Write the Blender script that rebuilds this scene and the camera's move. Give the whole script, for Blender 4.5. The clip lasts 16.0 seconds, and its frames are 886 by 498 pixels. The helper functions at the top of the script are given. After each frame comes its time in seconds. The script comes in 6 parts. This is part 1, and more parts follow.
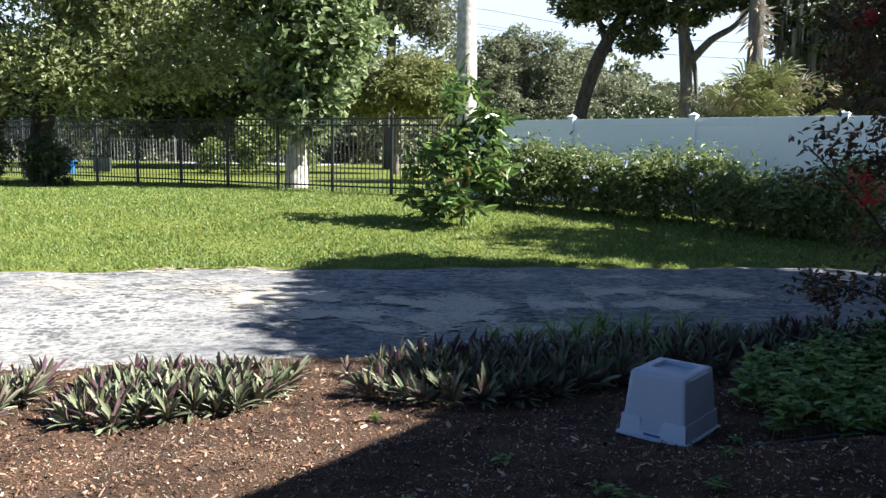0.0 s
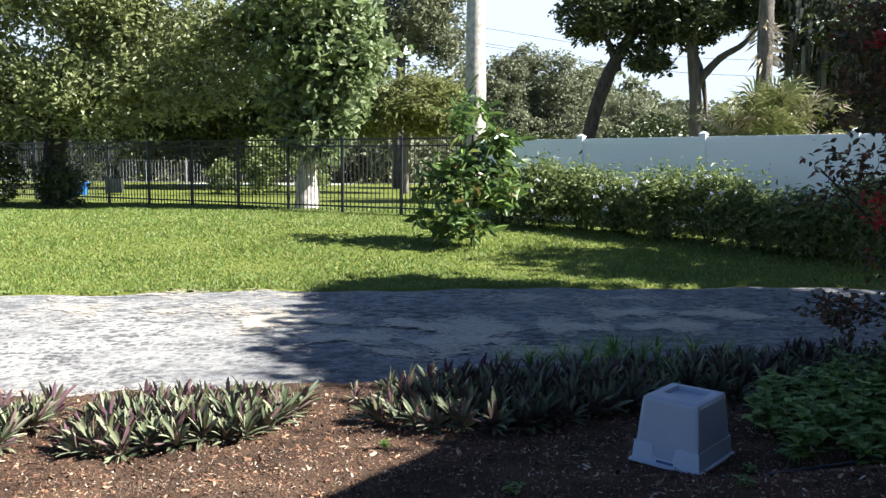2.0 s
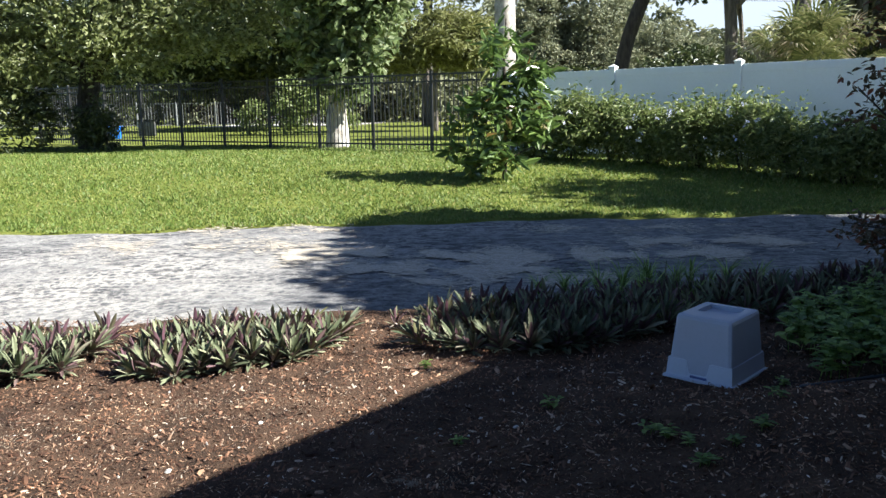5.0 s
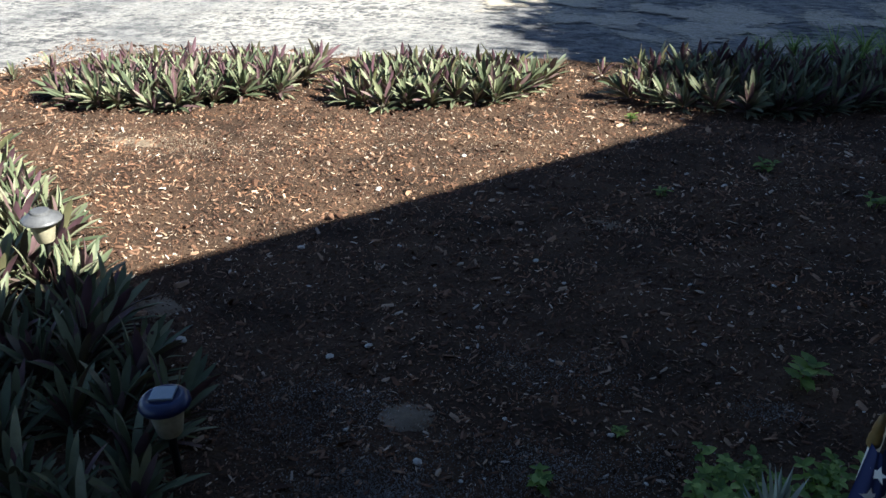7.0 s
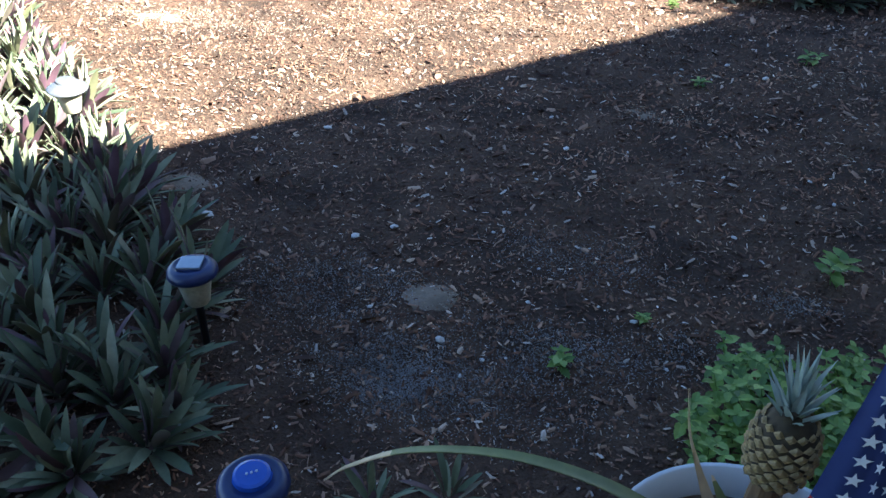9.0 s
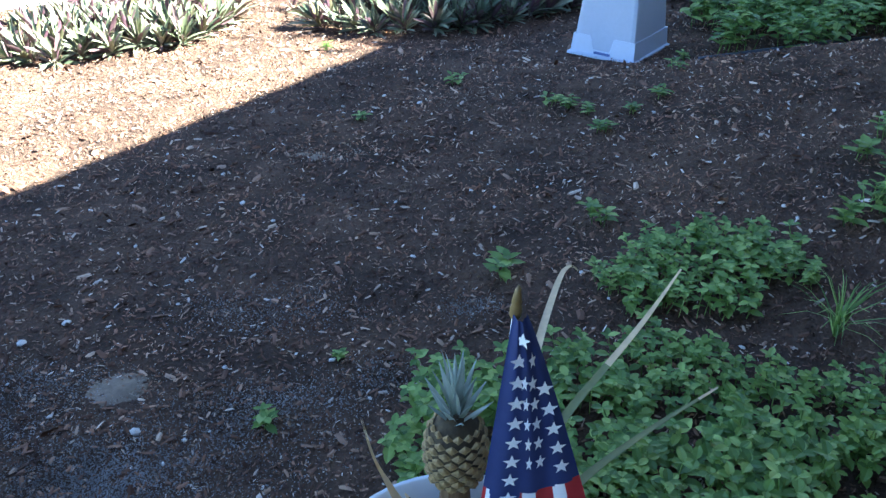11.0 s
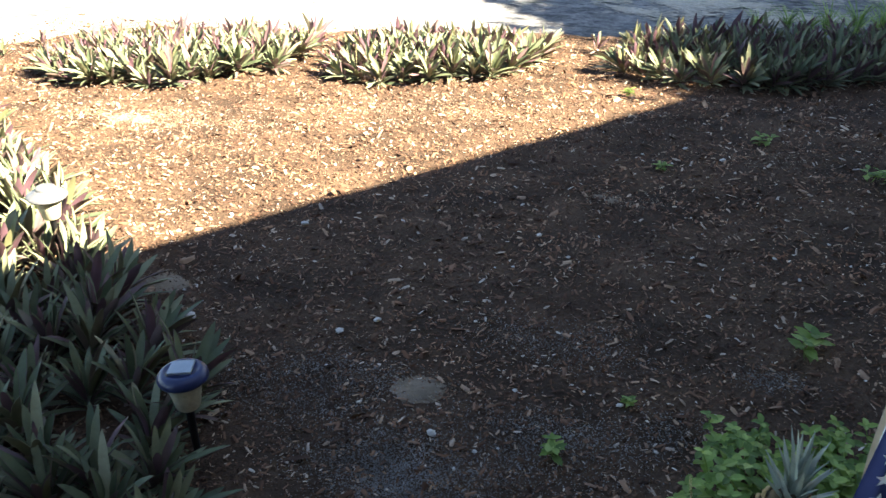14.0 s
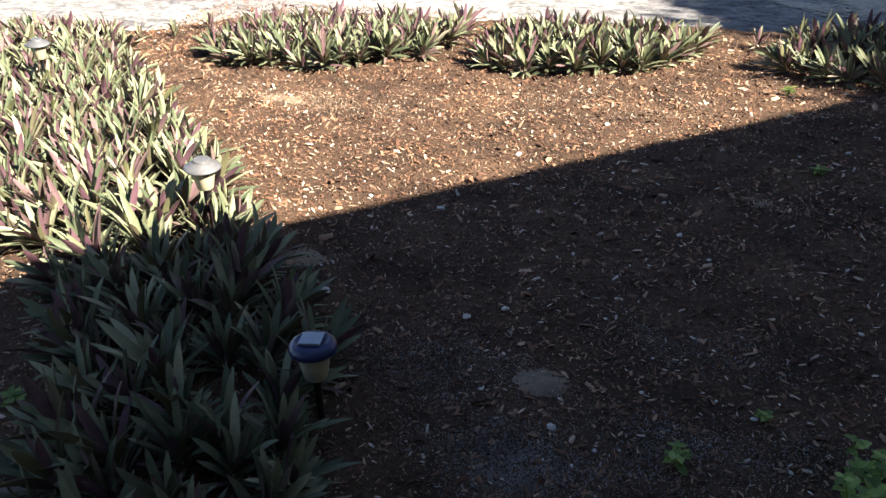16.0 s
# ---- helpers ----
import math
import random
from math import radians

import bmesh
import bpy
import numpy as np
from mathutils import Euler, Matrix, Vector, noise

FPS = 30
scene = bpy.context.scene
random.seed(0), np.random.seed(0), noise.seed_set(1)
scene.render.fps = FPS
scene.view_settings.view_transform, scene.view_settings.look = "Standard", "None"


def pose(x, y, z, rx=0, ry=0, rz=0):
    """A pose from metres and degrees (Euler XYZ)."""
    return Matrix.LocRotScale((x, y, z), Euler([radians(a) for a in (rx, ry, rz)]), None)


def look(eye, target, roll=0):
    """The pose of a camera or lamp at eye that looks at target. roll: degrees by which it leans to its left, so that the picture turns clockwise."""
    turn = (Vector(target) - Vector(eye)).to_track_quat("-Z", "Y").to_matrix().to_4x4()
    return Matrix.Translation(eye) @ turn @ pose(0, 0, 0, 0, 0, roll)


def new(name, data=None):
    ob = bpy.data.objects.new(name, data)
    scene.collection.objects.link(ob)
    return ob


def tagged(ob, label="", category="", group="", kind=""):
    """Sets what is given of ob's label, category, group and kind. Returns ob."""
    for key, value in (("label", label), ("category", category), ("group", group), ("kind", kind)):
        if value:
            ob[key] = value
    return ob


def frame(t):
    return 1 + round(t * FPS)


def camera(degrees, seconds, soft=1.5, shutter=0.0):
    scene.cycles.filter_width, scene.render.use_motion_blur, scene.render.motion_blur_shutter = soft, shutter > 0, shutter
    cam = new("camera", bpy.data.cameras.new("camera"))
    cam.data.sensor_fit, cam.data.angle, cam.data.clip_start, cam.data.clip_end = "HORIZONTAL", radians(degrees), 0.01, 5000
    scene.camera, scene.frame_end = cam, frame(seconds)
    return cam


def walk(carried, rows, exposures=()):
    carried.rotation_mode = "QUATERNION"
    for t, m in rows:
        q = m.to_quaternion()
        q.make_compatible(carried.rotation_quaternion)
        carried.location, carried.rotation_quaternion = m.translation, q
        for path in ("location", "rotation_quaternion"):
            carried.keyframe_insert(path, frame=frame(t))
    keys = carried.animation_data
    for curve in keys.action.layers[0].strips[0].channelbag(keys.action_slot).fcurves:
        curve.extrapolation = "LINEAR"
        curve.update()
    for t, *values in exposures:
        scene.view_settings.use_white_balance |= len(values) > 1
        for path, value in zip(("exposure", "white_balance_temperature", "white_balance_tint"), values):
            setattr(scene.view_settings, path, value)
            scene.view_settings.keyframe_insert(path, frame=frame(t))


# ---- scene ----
cam = camera(57.51, 16.0, 1.45, 0.12)
PATH = [
    (0, pose(0.000, 0.000, 1.450, 82.91, -0.81, -0.00)),
    (0.5, pose(0.018, 0.017, 1.483, 82.53, -0.15, 0.51)),
    (1, pose(0.014, 0.010, 1.487, 84.31, -0.56, 0.31)),
    (1.5, pose(0.018, 0.017, 1.477, 84.08, -0.11, 0.50)),
    (2, pose(0.005, 0.022, 1.487, 84.19, -0.44, 0.69)),
    (2.5, pose(0.015, 0.026, 1.477, 83.42, -0.10, 1.08)),
    (3, pose(0.022, 0.019, 1.467, 83.60, -0.08, 0.86)),
    (3.2, pose(0.022, 0.024, 1.468, 83.28, -0.07, 0.97)),
    (5.3, pose(-0.034, -0.091, 1.405, 78.00, 0.75, 3.12)),
    (5.5, pose(-0.040, -0.086, 1.391, 76.04, 0.40, 3.68)),
    (6, pose(-0.071, -0.100, 1.373, 73.06, -1.47, 6.95)),
    (6.5, pose(-0.095, -0.100, 1.319, 67.22, -0.28, 13.26)),
    (7, pose(-0.120, -0.093, 1.301, 63.47, -0.28, 16.69)),
    (7.5, pose(-0.117, -0.097, 1.288, 60.05, -0.07, 19.66)),
    (8, pose(-0.121, -0.096, 1.276, 57.39, -0.31, 19.57)),
    (8.2, pose(-0.132, -0.100, 1.264, 56.65, -0.82, 20.38)),
    (10.3, pose(-0.050, -0.064, 1.256, 55.62, 0.69, 5.80)),
    (10.5, pose(-0.018, -0.062, 1.259, 56.25, 1.17, 1.86)),
    (11, pose(-0.004, -0.073, 1.278, 59.25, -0.38, -3.65)),
    (11.5, pose(0.001, -0.072, 1.282, 60.82, -0.26, -5.02)),
    (12, pose(0.005, -0.077, 1.287, 61.83, -1.29, -6.40)),
    (12.5, pose(-0.016, -0.092, 1.300, 62.74, -0.29, -3.43)),
    (13, pose(-0.068, -0.110, 1.310, 64.40, -0.94, 2.41)),
    (13.5, pose(-0.111, -0.115, 1.316, 62.86, -0.44, 7.78)),
    (14, pose(-0.172, -0.129, 1.307, 61.76, -0.45, 15.77)),
    (14.5, pose(-0.190, -0.166, 1.314, 63.86, -0.10, 20.92)),
    (15, pose(-0.190, -0.198, 1.301, 64.40, 0.71, 22.89)),
    (15.5, pose(-0.194, -0.195, 1.299, 63.84, 1.05, 25.33)),
    (16, pose(-0.168, -0.116, 1.290, 61.23, 0.70, 26.02)),
]
EXPOSURES = [(0, 1.82, 5800, 9), (5.5, 1.68, 5850, 9), (6.0, 1.58, 5850, 8), (6.5, 1.52, 6050, 7), (7.0, 1.75, 5900, 6), (7.5, 2.4, 5650, 5), (8.0, 2.8, 5600, 4), (10.3, 4.0, 5450, 5), (11.0, 4.15, 5450, 4), (12.0, 4.15, 6150, 2), (12.5, 4.2, 6600, 2), (13.5, 3.75, 7000, 5), (14.5, 3.0, 7300, 8), (15.0, 2.45, 7200, 12), (15.5, 2.45, 7050, 12), (16.0, 2.35, 6650, 12)]
walk(cam, PATH, EXPOSURES)

# ---- light ----
world = bpy.data.worlds.new("sky")
scene.world = world
world.use_nodes = True
wn = world.node_tree.nodes
sky = wn.new("ShaderNodeTexSky")
sky.sky_type = "NISHITA"
sky.sun_disc = False
sky.sun_elevation = radians(38.5)
sky.sun_rotation = radians(101)
sky.air_density = 0.55
sky.dust_density = 0.2
wn["Background"].inputs["Strength"].default_value = 0.05
world.node_tree.links.new(sky.outputs["Color"], wn["Background"].inputs["Color"])

sun_data = bpy.data.lights.new("sun", "SUN")
sun_data.energy = 5.0
sun_data.angle = radians(0.6)
sun_data.color = (1.0, 0.93, 0.80)
sun_ob = new("sun", sun_data)
SUN_FROM = Vector((math.cos(radians(38.5)) * math.sin(radians(101)), math.cos(radians(38.5)) * math.cos(radians(101)), math.sin(radians(38.5))))
sun_ob.matrix_world = look(SUN_FROM * 60, (0, 0, 0))


# ---- helpers for building ----
def ss(a, b, v):
    t = min(1.0, max(0.0, (v - a) / (b - a)))
    return t * t * (3 - 2 * t)


def gz(x, y):
    """Height of the ground: a bed that falls from the house, a lawn that rises to the fences."""
    bed = 0.03 * max(-6, min(6, x)) - 0.015 * max(-3, min(6, y))
    mound = 0.2 * ss(0.2, 2.6, x) * (1 - ss(3.35, 3.95, y)) * ss(0.3, 1.6, y)
    return (bed + mound) * (1 - ss(4.5, 9.9, y)) + 0.35 * ss(9.5, 15.5, y)


def inside(poly, x, y):
    hit = False
    for (x1, y1), (x2, y2) in zip(poly, poly[1:] + poly[:1]):
        if (y1 > y) != (y2 > y) and x < (x2 - x1) * (y - y1) / (y2 - y1) + x1:
            hit = not hit
    return hit


def scatter(poly, gap, rng, tries=6000, most=9999):
    """Random spots inside a polygon, at least gap apart."""
    xs, ys = [p[0] for p in poly], [p[1] for p in poly]
    out = []
    for _ in range(tries):
        x, y = rng.uniform(min(xs), max(xs)), rng.uniform(min(ys), max(ys))
        if inside(poly, x, y) and all((x - a) ** 2 + (y - b) ** 2 > gap * gap for a, b in out):
            out.append((x, y))
            if len(out) >= most:
                break
    return out


def raw_mesh(name, verts, faces, mats, index=None, smooth=False):
    """A mesh from arrays: verts N x 3, faces M x 3 or M x 4."""
    verts, faces = np.asarray(verts, dtype=np.float32), np.asarray(faces, dtype=np.int32)
    me = bpy.data.meshes.new(name)
    me.vertices.add(len(verts))
    me.vertices.foreach_set("co", verts.ravel())
    k = faces.shape[1]
    me.loops.add(faces.size)
    me.loops.foreach_set("vertex_index", faces.ravel())
    me.polygons.add(len(faces))
    me.polygons.foreach_set("loop_start", np.arange(0, faces.size, k, dtype=np.int32))
    if index is not None:
        me.polygons.foreach_set("material_index", np.asarray(index, dtype=np.int32))
    me.polygons.foreach_set("use_smooth", np.full(len(faces), smooth))
    for m in mats:
        me.materials.append(m)
    me.update(calc_edges=True)
    me.validate()
    return me


def bm_mesh(name, bm, mats, smooth=False):
    me = bpy.data.meshes.new(name)
    bm.normal_update()
    bm.to_mesh(me)
    bm.free()
    for m in mats if isinstance(mats, (list, tuple)) else [mats]:
        me.materials.append(m)
    if smooth:
        for f in me.polygons:
            f.use_smooth = True
    return me


def part(name, bm, material, parent, label="", smooth=False):
    """Links a bmesh, or a mesh, as one mesh object under a thing or a part."""
    me = bm if isinstance(bm, bpy.types.Mesh) else bm_mesh(name, bm, material, smooth)
    ob = new(name, me)
    ob.parent = parent
    return tagged(ob, label=label)


def thing(name, label, category, at=(0, 0, 0), turn=0.0, group="", kind=""):
    ob = new(name)
    ob.empty_display_size = 0.1
    ob.matrix_world = pose(*at, 0, 0, turn)
    return tagged(ob, label, category, group, kind)


def add_box(bm, x0, x1, y0, y1, z0, z1, bevel=0.0, m=None, mat=0):
    r = bmesh.ops.create_cube(bm, size=1.0, matrix=Matrix.Translation(((x0 + x1) / 2, (y0 + y1) / 2, (z0 + z1) / 2)) @ Matrix.Diagonal((x1 - x0, y1 - y0, z1 - z0, 1)))
    vs = r["verts"]
    if bevel:
        es = list({e for v in vs for e in v.link_edges})
        q = bmesh.ops.bevel(bm, geom=es, offset=bevel, segments=2, profile=0.6, affect="EDGES")
        vs = list({v for f in q["faces"] for v in f.verts} | {v for v in vs if v.is_valid})
    if mat:
        for f in {f for v in vs for f in v.link_faces}:
            f.material_index = mat
    if m is not None:
        bmesh.ops.transform(bm, matrix=m, verts=vs)
    return vs


def add_lathe(bm, profile, n=24, mat=0, m=None, cap=True):
    """Turns a profile of (radius, height) round z."""
    rings = []
    for r, z in profile:
        rings.append([bm.verts.new((r * math.cos(2 * math.pi * k / n), r * math.sin(2 * math.pi * k / n), z)) for k in range(n)])
    for a, b in zip(rings, rings[1:]):
        for k in range(n):
            bm.faces.new((a[k], a[(k + 1) % n], b[(k + 1) % n], b[k])).material_index = mat
    if cap:
        bm.faces.new(list(reversed(rings[0]))).material_index = mat
        bm.faces.new(rings[-1]).material_index = mat
    vs = [v for r in rings for v in r]
    if m is not None:
        bmesh.ops.transform(bm, matrix=m, verts=vs)
    return vs


def add_tube(bm, pts, radii, n=8, mat=0, rough=0.0, rng=None):
    """A tapered tube along points, for trunks, limbs and stems."""
    pts = [Vector(p) for p in pts]
    rings = []
    for i, p in enumerate(pts):
        d = (pts[min(i + 1, len(pts) - 1)] - pts[max(i - 1, 0)]).normalized()
        u = d.cross(Vector((0.31, 0.9, 0.17))).normalized()
        w = d.cross(u)
        ring = []
        for k in range(n):
            a = 2 * math.pi * k / n
            r = radii[i] * (1 + (rng.uniform(-rough, rough) if rng else 0))
            ring.append(bm.verts.new(p + u * (r * math.cos(a)) + w * (r * math.sin(a))))
        rings.append(ring)
    for a, b in zip(rings, rings[1:]):
        for k in range(n):
            f = bm.faces.new((a[k], a[(k + 1) % n], b[(k + 1) % n], b[k]))
            f.material_index = mat
            f.smooth = True
    bm.faces.new(list(reversed(rings[0]))).material_index = mat
    bm.faces.new(rings[-1]).material_index = mat


def spline(pts, n):
    """Points of a smooth curve through the given ones."""
    pts = [Vector(p) for p in pts]
    ext = [pts[0] * 2 - pts[1]] + pts + [pts[-1] * 2 - pts[-2]]
    out = []
    for i in range(1, len(ext) - 2):
        p0, p1, p2, p3 = ext[i - 1:i + 3]
        for k in range(n):
            t = k / n
            out.append(0.5 * ((2 * p1) + (p2 - p0) * t + (2 * p0 - 5 * p1 + 4 * p2 - p3) * t * t + (3 * p1 - p0 - 3 * p2 + p3) * t ** 3))
    out.append(pts[-1])
    return out


def leaf_mesh(name, centres, size, rng, mats, slim=0.45, up=0.3, spread=0.35, index=None):
    """Many small folded leaves at the given centres, as one mesh."""
    n = len(centres)
    c = np.asarray(centres, dtype=np.float64)
    d = rng.normal(size=(n, 3))
    d[:, 2] = d[:, 2] * 0.7 - 0.15
    d /= np.linalg.norm(d, axis=1)[:, None]
    nn = rng.normal(size=(n, 3)) * 0.8
    nn[:, 2] += up * 3
    s = np.cross(d, nn)
    s /= np.linalg.norm(s, axis=1)[:, None] + 1e-9
    up_v = np.cross(s, d)
    L = size * rng.uniform(1 - spread, 1 + spread, size=n)[:, None]
    W = L * slim
    v = np.empty((n, 6, 3))
    v[:, 0] = c
    v[:, 1] = c + d * L * 0.45 + s * W * 0.5 + up_v * W * 0.16
    v[:, 2] = c + d * L * 0.8 + s * W * 0.3 + up_v * W * 0.06 - up_v * L * 0.05
    v[:, 3] = c + d * L - up_v * L * 0.14
    v[:, 4] = c + d * L * 0.8 - s * W * 0.3 + up_v * W * 0.06 - up_v * L * 0.05
    v[:, 5] = c + d * L * 0.45 - s * W * 0.5 + up_v * W * 0.16
    base = np.arange(n)[:, None] * 6
    f = np.concatenate([base + np.array([[0, 1, 2, 3]]), base + np.array([[0, 3, 4, 5]])], axis=0)
    return raw_mesh(name, v.reshape(-1, 3), f, mats, index=None if index is None else np.concatenate([index, index]))


def crown_points(blobs, n, rng, clump=0.35, hollow=0.6):
    """Leaf places in a crown made of uneven blobs (x, y, z, rx, ry, rz), gathered in clumps."""
    vol = np.array([b[3] * b[4] * b[5] for b in blobs]) ** 0.75
    vol /= vol.sum()
    out = []
    per = 26
    for b, share in zip(blobs, vol):
        k = max(1, int(n * share / per))
        u = rng.normal(size=(k, 3))
        u /= np.linalg.norm(u, axis=1)[:, None]
        r = hollow + (1 - hollow) * rng.random(k) ** 0.6
        r *= 1 + 0.22 * rng.normal(size=k)
        c = np.array(b[:3]) + u * r[:, None] * np.array(b[3:6])
        q = np.repeat(c, per, axis=0) + rng.normal(size=(k * per, 3)) * clump * np.array([1, 1, 0.6]) * rng.uniform(0.5, 1.3, size=(k, 1)).repeat(per, axis=0)
        out.append(q)
    return np.concatenate(out)


# ---- materials ----
def base_mat(name, rough=0.6, metal=0.0, spec=0.5):
    m = bpy.data.materials.new(name)
    m.use_nodes = True
    b = m.node_tree.nodes["Principled BSDF"]
    b.inputs["Roughness"].default_value = rough
    b.inputs["Metallic"].default_value = metal
    b.inputs["Specular IOR Level"].default_value = spec
    return m, m.node_tree.nodes, m.node_tree.links, b


def ramp(nodes, stops):
    r = nodes.new("ShaderNodeValToRGB")
    while len(r.color_ramp.elements) < len(stops):
        r.color_ramp.elements.new(0.5)
    for e, (p, c) in zip(r.color_ramp.elements, stops):
        e.position = p
        e.color = (*c, 1)
    return r


def noise_node(nodes, links, scale, detail=4, rough=0.6, coord="Object", stretch=None):
    tc = nodes.new("ShaderNodeTexCoord")
    n = nodes.new("ShaderNodeTexNoise")
    n.inputs["Scale"].default_value = scale
    n.inputs["Detail"].default_value = detail
    n.inputs["Roughness"].default_value = rough
    if stretch:
        mp = nodes.new("ShaderNodeMapping")
        mp.inputs["Scale"].default_value = stretch
        links.new(tc.outputs[coord], mp.inputs["Vector"])
        links.new(mp.outputs["Vector"], n.inputs["Vector"])
    else:
        links.new(tc.outputs[coord], n.inputs["Vector"])
    return n


def mix_node(nodes, links, fac, a, b, mode="MIX"):
    x = nodes.new("ShaderNodeMix")
    x.data_type = "RGBA"
    x.blend_type = mode
    for sock, val in ((x.inputs[0], fac), (x.inputs[6], a), (x.inputs[7], b)):
        if isinstance(val, (int, float)):
            sock.default_value = val
        elif isinstance(val, tuple):
            sock.default_value = (*val, 1)
        else:
            links.new(val, sock)
    return x.outputs[2]


def add_bump(nodes, links, b, height, strength, dist):
    bp = nodes.new("ShaderNodeBump")
    bp.inputs["Strength"].default_value = strength
    bp.inputs["Distance"].default_value = dist
    links.new(height, bp.inputs["Height"])
    links.new(bp.outputs["Normal"], b.inputs["Normal"])


def mottled(name, c1, c2, scale=6.0, fine=60.0, rough=0.6, metal=0.0, bump=0.3, dist=0.004, spec=0.5, c3=None, stretch=None, grain=0.7):
    """Two colours mixed by coarse noise, broken by fine grain, with relief."""
    m, nodes, links, b = base_mat(name, rough, metal, spec)
    n1 = noise_node(nodes, links, scale, 5, 0.6, stretch=stretch)
    n2 = noise_node(nodes, links, fine, 3, 0.7, stretch=stretch)
    r1 = ramp(nodes, [(0.35, c1), (0.65, c2)])
    links.new(n1.outputs["Fac"], r1.inputs["Fac"])
    col = r1.outputs["Color"]
    if c3:
        r2 = ramp(nodes, [(0.55, (0, 0, 0)), (0.72, (1, 1, 1))])
        links.new(n2.outputs["Fac"], r2.inputs["Fac"])
        col = mix_node(nodes, links, r2.outputs["Color"], col, c3)
    g = ramp(nodes, [(0.3, (0.75, 0.75, 0.75)), (0.7, (1.2, 1.2, 1.2))])
    links.new(n2.outputs["Fac"], g.inputs["Fac"])
    col = mix_node(nodes, links, grain, col, g.outputs["Color"], "MULTIPLY")
    links.new(col, b.inputs["Base Color"])
    if bump:
        add_bump(nodes, links, b, n2.outputs["Fac"], bump, dist)
    return m


def leafy(name, stops, rough=0.45, through_light=0.3, through_col=None, spec=0.5, per="island", patchy=False):
    """Leaf skin: colour varies from leaf to leaf, and light shines through."""
    m, nodes, links, b = base_mat(name, rough, 0, spec)
    if per == "island":
        rnd = nodes.new("ShaderNodeNewGeometry").outputs["Random Per Island"]
    else:
        rnd = nodes.new("ShaderNodeObjectInfo").outputs["Random"]
    r = ramp(nodes, stops)
    links.new(rnd, r.inputs["Fac"])
    n = noise_node(nodes, links, 35, 2)
    g = ramp(nodes, [(0.3, (0.8, 0.8, 0.8)), (0.7, (1.15, 1.15, 1.15))])
    links.new(n.outputs["Fac"], g.inputs["Fac"])
    col = mix_node(nodes, links, 0.8, r.outputs["Color"], g.outputs["Color"], "MULTIPLY")
    if patchy:
        n2 = noise_node(nodes, links, 2.3, 4)
        g2 = ramp(nodes, [(0.34, (0.58, 0.54, 0.54)), (0.52, (1.0, 0.98, 0.96)), (0.68, (1.42, 1.3, 1.18))])
        links.new(n2.outputs["Fac"], g2.inputs["Fac"])
        col = mix_node(nodes, links, 1.0, col, g2.outputs["Color"], "MULTIPLY")
    links.new(col, b.inputs["Base Color"])
    if through_light:
        t = nodes.new("ShaderNodeBsdfTranslucent")
        if through_col:
            links.new(mix_node(nodes, links, 0.65, col, through_col), t.inputs["Color"])
        else:
            links.new(col, t.inputs["Color"])
        mx = nodes.new("ShaderNodeMixShader")
        mx.inputs[0].default_value = through_light
        links.new(b.outputs[0], mx.inputs[1])
        links.new(t.outputs[0], mx.inputs[2])
        links.new(mx.outputs[0], nodes["Material Output"].inputs["Surface"])
    return m


M_SOIL = mottled("mulch_soil", (0.052, 0.033, 0.022), (0.12, 0.073, 0.046), 3.0, 70, 0.95, bump=1.0, dist=0.02, spec=0.2)
M_LAWN = mottled("lawn_soil", (0.12, 0.145, 0.028), (0.18, 0.20, 0.045), 1.2, 40, 0.95, bump=0.8, dist=0.03, spec=0.1)
M_VINYL = mottled("white_vinyl", (0.84, 0.86, 0.88), (0.88, 0.89, 0.90), 0.8, 25, 0.38, bump=0.05, dist=0.002, grain=0.12)
M_BLACK = mottled("black_painted_metal", (0.012, 0.012, 0.013), (0.02, 0.02, 0.021), 5, 80, 0.45, metal=0.0, bump=0.1)
M_WOODP = mottled("grey_pole_wood", (0.22, 0.20, 0.18), (0.34, 0.31, 0.28), 2, 30, 0.9, bump=0.5, stretch=(4, 4, 0.4))
M_BARK = mottled("grey_bark", (0.10, 0.085, 0.07), (0.22, 0.19, 0.16), 4, 30, 0.95, bump=1.0, dist=0.03, stretch=(3, 3, 0.7))
M_BARK_D = mottled("dark_bark", (0.035, 0.028, 0.022), (0.09, 0.075, 0.06), 4, 30, 0.95, bump=1.0, dist=0.03, stretch=(3, 3, 0.7))
M_BARK_P = mottled("pale_lichen_bark", (0.30, 0.26, 0.22), (0.60, 0.56, 0.51), 5, 30, 0.9, bump=0.8, dist=0.008, stretch=(1.2, 1.2, 1))
M_BINTUB = mottled("pale_blue_grey_plastic", (0.36, 0.40, 0.49), (0.41, 0.45, 0.54), 2, 60, 0.42, bump=0.05, dist=0.001, grain=0.12)
M_BINBASE = mottled("white_plastic", (0.47, 0.52, 0.62), (0.52, 0.57, 0.67), 2, 60, 0.40, bump=0.05, dist=0.001, grain=0.12)
M_BINDARK = mottled("blue_slot_plastic", (0.07, 0.10, 0.25), (0.09, 0.13, 0.30), 3, 50, 0.5, bump=0.0)
# unseen house wall and roof are kept dark to cut bounce light
M_WALL = mottled("house_stucco", (0.20, 0.16, 0.13), (0.26, 0.21, 0.17), 2, 120, 0.9, bump=0.5)
M_ROOF = mottled("roof_shingle", (0.10, 0.09, 0.085), (0.17, 0.155, 0.14), 3, 60, 0.95, bump=0.8)
M_TIN = mottled("grey_lamp_metal", (0.11, 0.11, 0.115), (0.18, 0.18, 0.185), 8, 90, 0.42, metal=0.3, bump=0.1)
